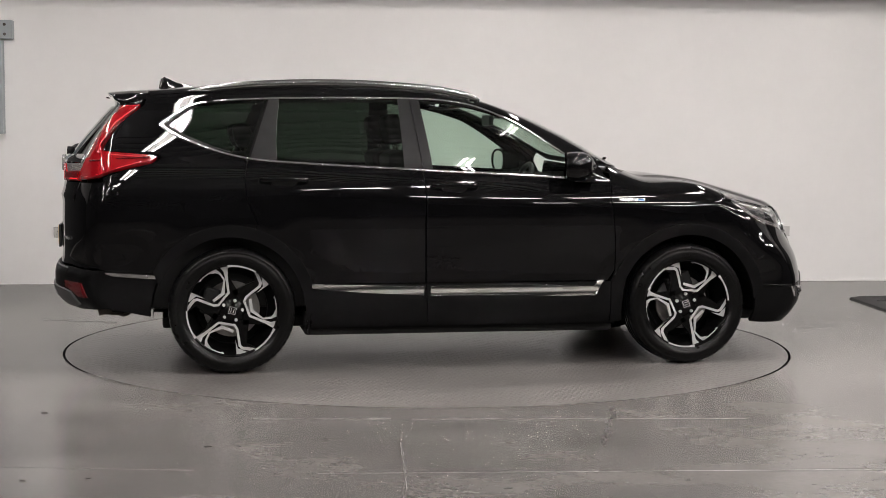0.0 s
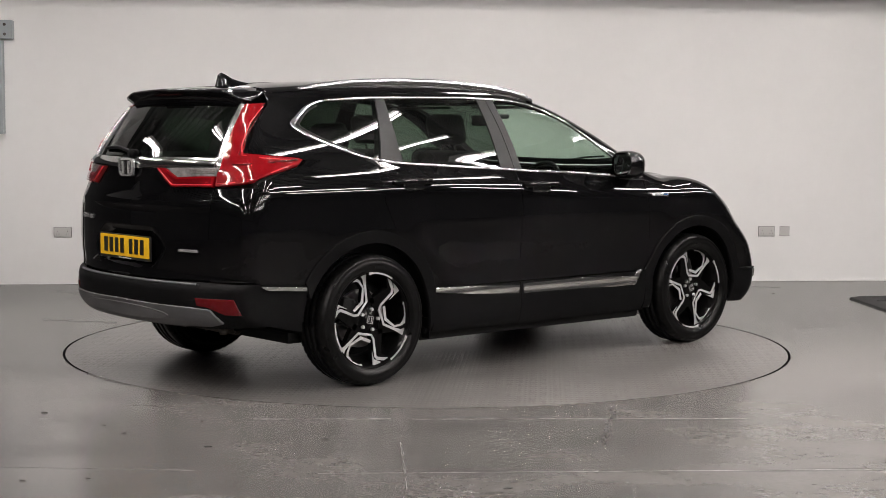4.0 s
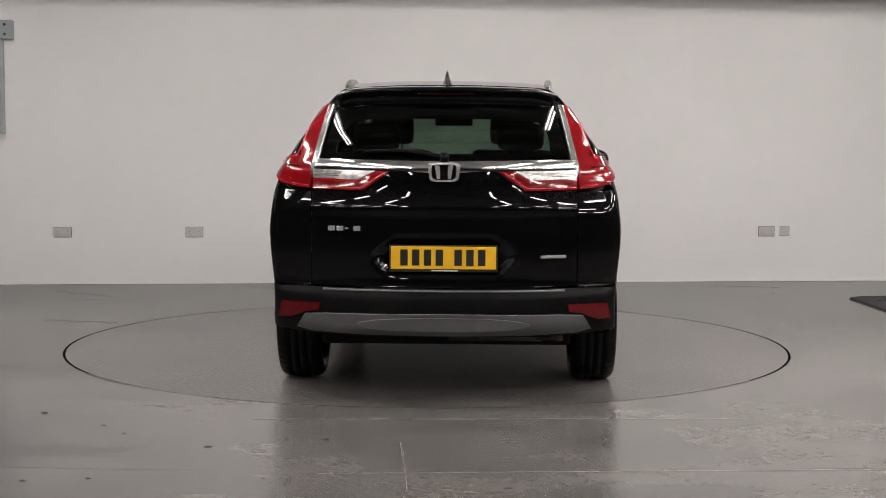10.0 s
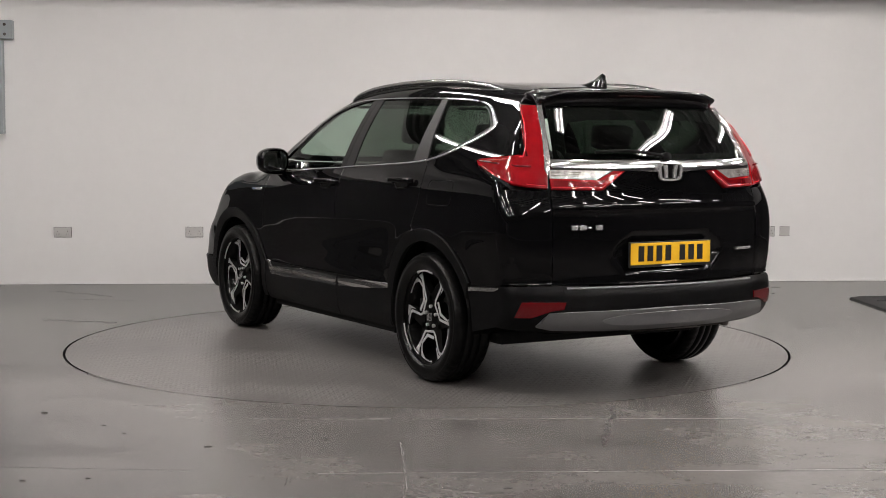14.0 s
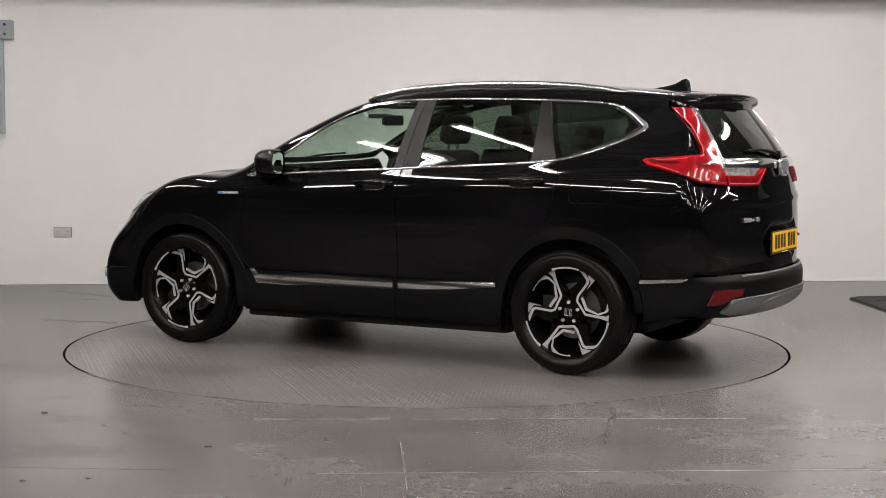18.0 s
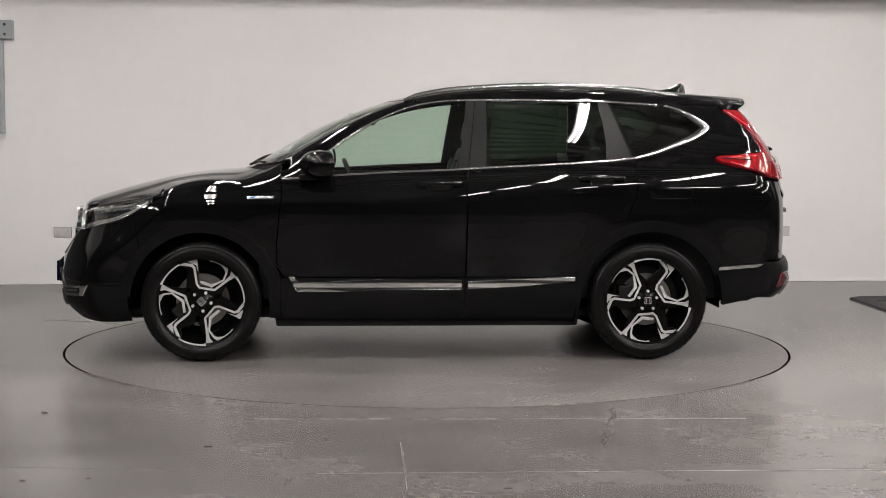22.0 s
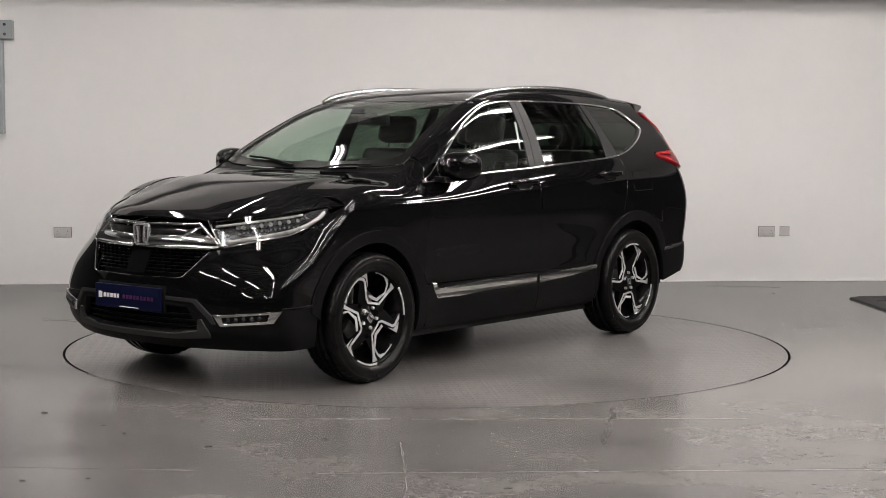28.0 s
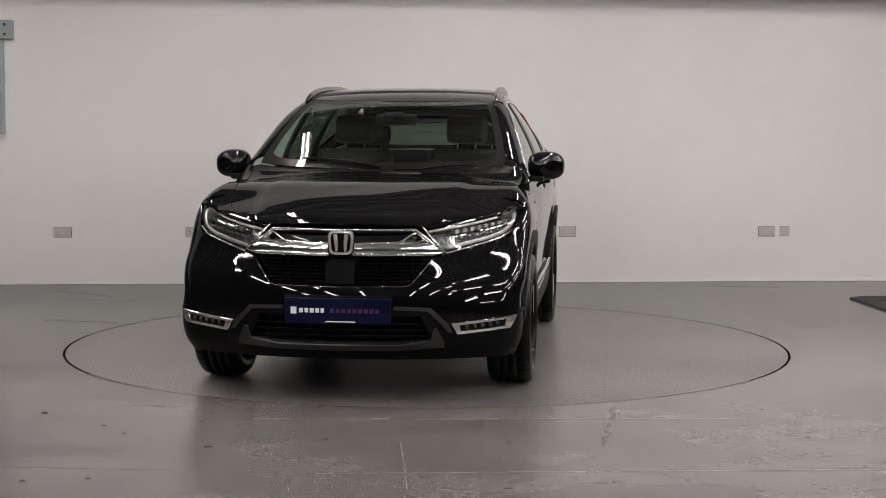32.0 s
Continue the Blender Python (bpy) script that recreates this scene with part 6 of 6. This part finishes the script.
for y in (-0.37, 0.37):
    seat(-0.18, y, 0.25, 0.58, 0.80)
seat(-1.08, 0.0, 0.64, 0.56, 0.74, (-0.40, 0.40), 0.13)
bm = bmesh.new()
box(bm, 0.290, 0.320, -0.125, 0.125, 1.398, 1.468, 0.015)
rm = part("cabin_mirror", bm, M_SEAT, car, "black interior mirror")
bm = bmesh.new()
rod(bm, (0.320, 0, 1.44), (0.38, 0, 1.470), 0.012, 8)
box(bm, 0.34, 0.46, -0.06, 0.06, 1.445, 1.475, 0.01)
part("mirror_stalk", bm, M_SEAT, rm)
for y in (-0.37, 0.37):
    part("sun_visor", boxed(0.02, 0.16, y - 0.19, y + 0.19, 1.505, 1.52, 0.006), M_LINER, car, "grey sun visor")



# ---- along the back wall ----
M_SOCKET = material("socket_plastic", (0.52, 0.51, 0.50), 0.35)
M_SHADE = material("socket_shade", (0.04, 0.039, 0.038), 0.6)
M_SLOT = material("socket_slot", (0.05, 0.05, 0.05), 0.6)
M_BOX = grain(material("grey_steel_paint", (0.30, 0.33, 0.34), 0.4), 4, (0.27, 0.30, 0.31), (0.33, 0.36, 0.37), (0.35, 0.45))
M_BOXDARK = grain(material("grey_box_door", (0.22, 0.25, 0.27), 0.4), 4, (0.20, 0.23, 0.25), (0.24, 0.27, 0.29), (0.35, 0.45))
M_MAT = grain(material("black_rubber", (0.018, 0.018, 0.018), 0.6, spec=0.12), 6, (0.012, 0.012, 0.012), (0.026, 0.026, 0.026), (0.5, 0.7), 0.4, 90)
M_MATTOP = grain(material("grey_rubber", (0.028, 0.028, 0.028), 0.55, spec=0.08), 6, (0.022, 0.022, 0.0225), (0.036, 0.036, 0.0365), (0.5, 0.65))
M_DUST = material("dark_speck", (0.03, 0.028, 0.026), 0.8)


def on_wall(s, z):
    return wall_pose @ pose(s, 0, z)


def socket(wide, gangs, name, label):
    so = empty(name)
    part("face_plate", boxed(-wide / 2, wide / 2, -0.011, -0.0005, -0.043, 0.043, 0.004), M_SOCKET, so, "white plastic face plate")
    # dark plate behind the face paints the shade line round the socket
    part("shade_plate", boxed(-wide / 2 - 0.003, wide / 2 + 0.003, -0.003, -0.0004, -0.046, 0.046), M_SHADE, so)
    for g in gangs:
        for dx, dz, w, h in ((0, 0.012, 0.005, 0.010), (-0.011, -0.012, 0.008, 0.005), (0.011, -0.012, 0.008, 0.005)):
            part("pin_slot", boxed(g + dx - w / 2, g + dx + w / 2, -0.0122, -0.0108, dz - h / 2 - 0.004, dz + h / 2 - 0.004), M_SLOT, so)
        part("switch", boxed(g * 0.42 - 0.006, g * 0.42 + 0.006, -0.0145, -0.010, 0.014, 0.030, 0.0015), M_SOCKET, so)
    return tagged(so, label, "wall socket", "sockets along the wall")


double = socket(0.148, (-0.042, 0.042), "wall_socket", "white plastic double power socket on the wall")
double.matrix_basis = on_wall(0.522, 0.459)
for s in (1.664, 5.003, 6.850):
    copy_thing(double, on_wall(s, 0.459))
single = empty("data_socket", on_wall(7.021, 0.462))
part("face_plate", boxed(-0.044, 0.044, -0.011, -0.0005, -0.043, 0.043, 0.004), M_SOCKET, single, "white plastic face plate")
# painted shade line round this one too
part("shade_plate", boxed(-0.046, 0.046, -0.003, -0.0004, -0.045, 0.045), M_SHADE, single)
part("port_cover", boxed(-0.026, 0.026, -0.015, -0.010, -0.02, 0.008, 0.002), M_SOCKET, single, "white port cover")
tagged(single, "white plastic single data socket on the wall", "wall socket", "sockets along the wall")

cabinet = empty("fuse_cabinet", on_wall(-0.30, 1.318))
part("case", boxed(-0.35, 0.348, -0.13, -0.0005, 0.0, 0.803, 0.006), M_BOX, cabinet, "grey painted steel case")
door = part("cabinet_door", boxed(-0.32, 0.312, -0.146, -0.131, 0.028, 0.775, 0.005), M_BOXDARK, cabinet, "grey steel door")
part("lock", boxed(-0.29, -0.26, -0.155, -0.146, 0.38, 0.42, 0.004), M_STEEL, door)
tagged(cabinet, "grey steel electrical cabinet on the white wall", "electrical cabinet")
trunk = empty("cable_box", on_wall(-0.02, 2.133))
part("cover", boxed(-0.16, 0.155, -0.11, -0.0005, 0.0, 0.160, 0.006), M_BOX, trunk, "grey steel cover")
for x in (-0.10, 0.092):
    for z in (0.038, 0.122):
        bm = bmesh.new()
        rod(bm, (x, -0.109, z), (x, -0.1145, z), 0.013, 12)
        part("screw", bm, M_STEEL, trunk, "steel screw")
tagged(trunk, "small grey steel cable box on the wall", "cable box")


# ---- on the floor ----
def ramp(name, m, length, depth):
    r = empty(name, m)
    bm = bmesh.new()
    sec = [(0.0, 0.0), (0.012, 0.016), (0.10, 0.028), (depth, 0.034), (depth, 0.0)]
    ends = [[bm.verts.new((x, y, z)) for x, z in sec] for y in (-length, 0)]
    bm.faces.new(ends[0][::-1])
    bm.faces.new(ends[1])
    for i in range(5):
        bm.faces.new((ends[0][i], ends[0][(i + 1) % 5], ends[1][(i + 1) % 5], ends[1][i]))
    bmesh.ops.recalc_face_normals(bm, faces=bm.faces)
    part("ramp_body", bm, M_MAT, r, "black rubber body")
    bm = bmesh.new()
    rows = [[bm.verts.new((x + dx, y, z + 0.0015)) for (x, z), dx in zip(sec[1:4], (0.006, 0, 0))] for y in (-length + 0.01, -0.012)]
    for i in range(2):
        bm.faces.new((rows[0][i], rows[0][i + 1], rows[1][i + 1], rows[1][i]))
    part("ramp_top", bm, M_MATTOP, r, "lighter grey top of the mat")
    for k in range(5):
        part("ramp_rib", boxed(0.10, depth - 0.05, -0.1 - 0.28 * k - 0.02, -0.1 - 0.28 * k, 0.026, 0.0365, 0.002), M_MATTOP, r)
    return tagged(r, "low black rubber ramp mat on the concrete floor", "ramp mat", "ramp mats beside the turntable")


ramp("ramp_mat", pose(3.437, 2.70, 0.0, 0, 0, 3), 1.6, 1.3)
ramp("ramp_mat", pose(-3.215, 0.35, 0.0, 0, 0, 180 + 6), 1.45, 1.3)


def floor_mark(name, line, wide, mat, label, lift=0.0008):
    bm = bmesh.new()
    bm.faces.new([bm.verts.new((x, y, lift)) for x, y in ribbon_flat(line, wide)])
    bmesh.ops.triangulate(bm, faces=bm.faces)
    return part(name, bm, mat, floor, label)


def ribbon_flat(line, wide):
    rng = random.Random(len(line) * 7 + int(line[0][0] * 100))
    left, right = [], []
    for i, (x, y) in enumerate(line):
        x0, y0 = line[max(i - 1, 0)]
        x1, y1 = line[min(i + 1, len(line) - 1)]
        d = math.hypot(x1 - x0, y1 - y0)
        w = wide * rng.uniform(0.35, 1.0) / 2
        nx, ny = -(y1 - y0) / d * w, (x1 - x0) / d * w
        left.append((x + nx, y + ny))
        right.append((x - nx, y - ny))
    return left + right[::-1]


def wavy(a, b, n, amp, seed):
    rng = random.Random(seed)
    return [(a[0] + (b[0] - a[0]) * i / n + rng.uniform(-amp, amp), a[1] + (b[1] - a[1]) * i / n + rng.uniform(-amp, amp)) for i in range(n + 1)]


M_PALE = grain(material("pale_joint_filler", (0.21, 0.20, 0.193), 0.45), 9, (0.13, 0.1235, 0.119), (0.27, 0.257, 0.248))
M_GRIME = grain(material("floor_grime", (0.10, 0.095, 0.09), 0.35), 25, (0.062, 0.058, 0.056), (0.115, 0.108, 0.104))
floor_mark("joint_line", wavy((-0.80, -2.585), (-0.15, -2.560), 24, 0.003, 1), 0.020, M_PALE, "pale floor joint")
floor_mark("joint_line", wavy((-0.05, -2.565), (1.55, -2.505), 30, 0.003, 2), 0.020, M_PALE, "pale floor joint")
floor_mark("joint_line", wavy((-0.40, -3.715), (2.1, -3.575), 40, 0.002, 3), 0.009, M_PALE, "pale floor joint")
floor_mark("joint_line", wavy((1.2, -3.632), (1.95, -3.590), 16, 0.002, 4), 0.006, M_GRIME, "dark stretch of the floor joint", 0.0014)
floor_mark("joint_line", wavy((-1.75, -3.63), (-0.9, -3.67), 16, 0.002, 14), 0.005, M_GRIME, "dark stretch of the floor joint")
for a, b, n, w, k in (((-0.088, -3.10), (-0.066, -3.45), 12, 0.006, 5), ((-0.070, -3.30), (-0.052, -3.72), 14, 0.005, 25), ((-0.046, -3.76), (-0.040, -3.98), 7, 0.005, 26)):
    floor_mark("floor_crack", wavy(a, b, n, 0.003, k), w, M_PALE, "pale crack in the floor")
floor_mark("floor_crack", wavy((-0.050, -3.95), (-0.040, -4.4), 10, 0.003, 6), 0.007, M_GRIME, "dark crack in the floor", 0.0014)
for k in range(9):
    rng = random.Random(40 + k)
    t = k / 8
    x, y = 0.955 - 0.14 * t + rng.uniform(-0.01, 0.01), -2.22 - 0.85 * t
    floor_mark("scuff_mark", wavy((x, y), (x - 0.02, y - 0.10), 5, 0.008, 50 + k), 0.035 * (1 - 0.6 * t), M_GRIME, "dark scuff on the floor")
for x0, y0, x1, y1, w in ((-3.2, 3.02, -2.6, 2.62, 0.03), (-2.95, 2.42, -2.35, 2.34, 0.02), (-2.75, 1.10, -2.2, 0.95, 0.05), (2.35, 3.72, 3.05, 3.62, 0.05), (-1.6, 3.35, -0.9, 3.42, 0.03)):
    floor_mark("scuff_mark", wavy((x0, y0), (x1, y1), 14, 0.02, int(x0 * 50)), w, M_GRIME, "faint dark scuff on the floor")

specks = [(-1.824, -2.455, 0.020), (-1.339, -2.934, 0.010), (-1.473, -2.754, 0.009), (-0.917, -3.216, 0.016), (-0.592, -3.052, 0.006), (-0.703, -3.326, 0.006), (0.612, -3.305, 0.010), (-1.54, -3.865, 0.012),
          (-1.296, -3.821, 0.010), (-2.606, 1.076, 0.012), (-0.55, -3.44, 0.007), (0.63, -3.75, 0.008), (0.78, -3.83, 0.012), (1.55, -3.86, 0.008), (2.9, 3.1, 0.012), (-0.42, -3.05, 0.010), (0.35, -3.95, 0.016), (-0.61, -3.80, 0.008)]
for x, y, r in specks:
    rng = random.Random(int(x * 1000))
    bm = bmesh.new()
    bmesh.ops.create_icosphere(bm, subdivisions=1, radius=r * 1.15, matrix=Matrix.LocRotScale((x, y, 0.0), Euler((0, 0, rng.uniform(-0.4, 0.4))), (rng.uniform(0.9, 1.5), 0.6, 0.28)))
    part("dirt_speck", bm, M_DUST, floor, "small dark speck on the floor")


# pale edge of the pit, here and there
for a0, a1 in ((200, 228), (236, 259), (263, 281), (286, 301), (309, 333), (20, 48), (130, 160)):
    rng = random.Random(a0)
    line = [((TABLE_R + 0.0125) * math.cos(radians(a)), (TABLE_R + 0.0125) * math.sin(radians(a))) for a in np.linspace(a0, a1, 30)]
    floor_mark("pit_edge", line, 0.007, M_PALE, "pale edge of the pit")

# dirt that fills the gap round the turntable
M_FILL = concrete("gap_dirt", (0.095, 0.089, 0.086), (0.150, 0.142, 0.137))
for a0, a1, w in ((214, 222, 0.026), (222, 231, 0.019), (231, 250, 0.014), (250, 290, 0.012), (290, 308, 0.013), (308, 316, 0.015), (316, 322, 0.022)):
    line = [((TABLE_R + 0.006) * math.cos(radians(a)), (TABLE_R + 0.006) * math.sin(radians(a))) for a in np.linspace(a0, a1, 24)]
    floor_mark("gap_dirt", line, w * 1.5, M_FILL, "dirt in the gap")

for x0, y0, x1, y1, w in ((-0.511, -3.80, -0.507, -3.93, 0.007), (-0.498, -3.80, -0.495, -3.88, 0.006), (0.27, -4.028, 0.33, -4.009, 0.010), (-0.45, -3.05, -0.40, -3.046, 0.012), (1.62, -3.586, 1.76, -3.580, 0.009), (0.70, -3.852, 0.75, -3.856, 0.016)):
    floor_mark("scuff_mark", wavy((x0, y0), (x1, y1), 6, 0.003, int(x0 * 90)), w, M_DUST, "short dark mark on the floor", 0.0016)
gap = bmesh.new()
gap.faces.new([gap.verts.new(p) for p in ((-10.2, -0.024, 0.0012), (17.8, -0.024, 0.0012), (17.8, -0.014, 0.0012), (-10.2, -0.014, 0.0012))])
part("floor_gap", gap, M_DUST, floor, "dark gap at the wall's foot", m=wall_pose)



# ---- what moves ----
CAR_IN = pose(0.046, -0.155, 0)


def motions():
    rows = [(0, 10.15), (0.5, 13.75), (1.0, 17.5)] + [(t, 136.09 + 7.9321 * (t - 16) + 0.00148 * (t - 16) ** 2) for t in (2, 4, 8, 12, 16, 20, 24, 28, 32)]
    walk(turntable, [(t, pose(0, 0, 0, 0, 0, a)) for t, a in rows])
    walk(car, [(t, pose(0, 0, 0, 0, 0, a) @ CAR_IN) for t, a in rows])


motions()
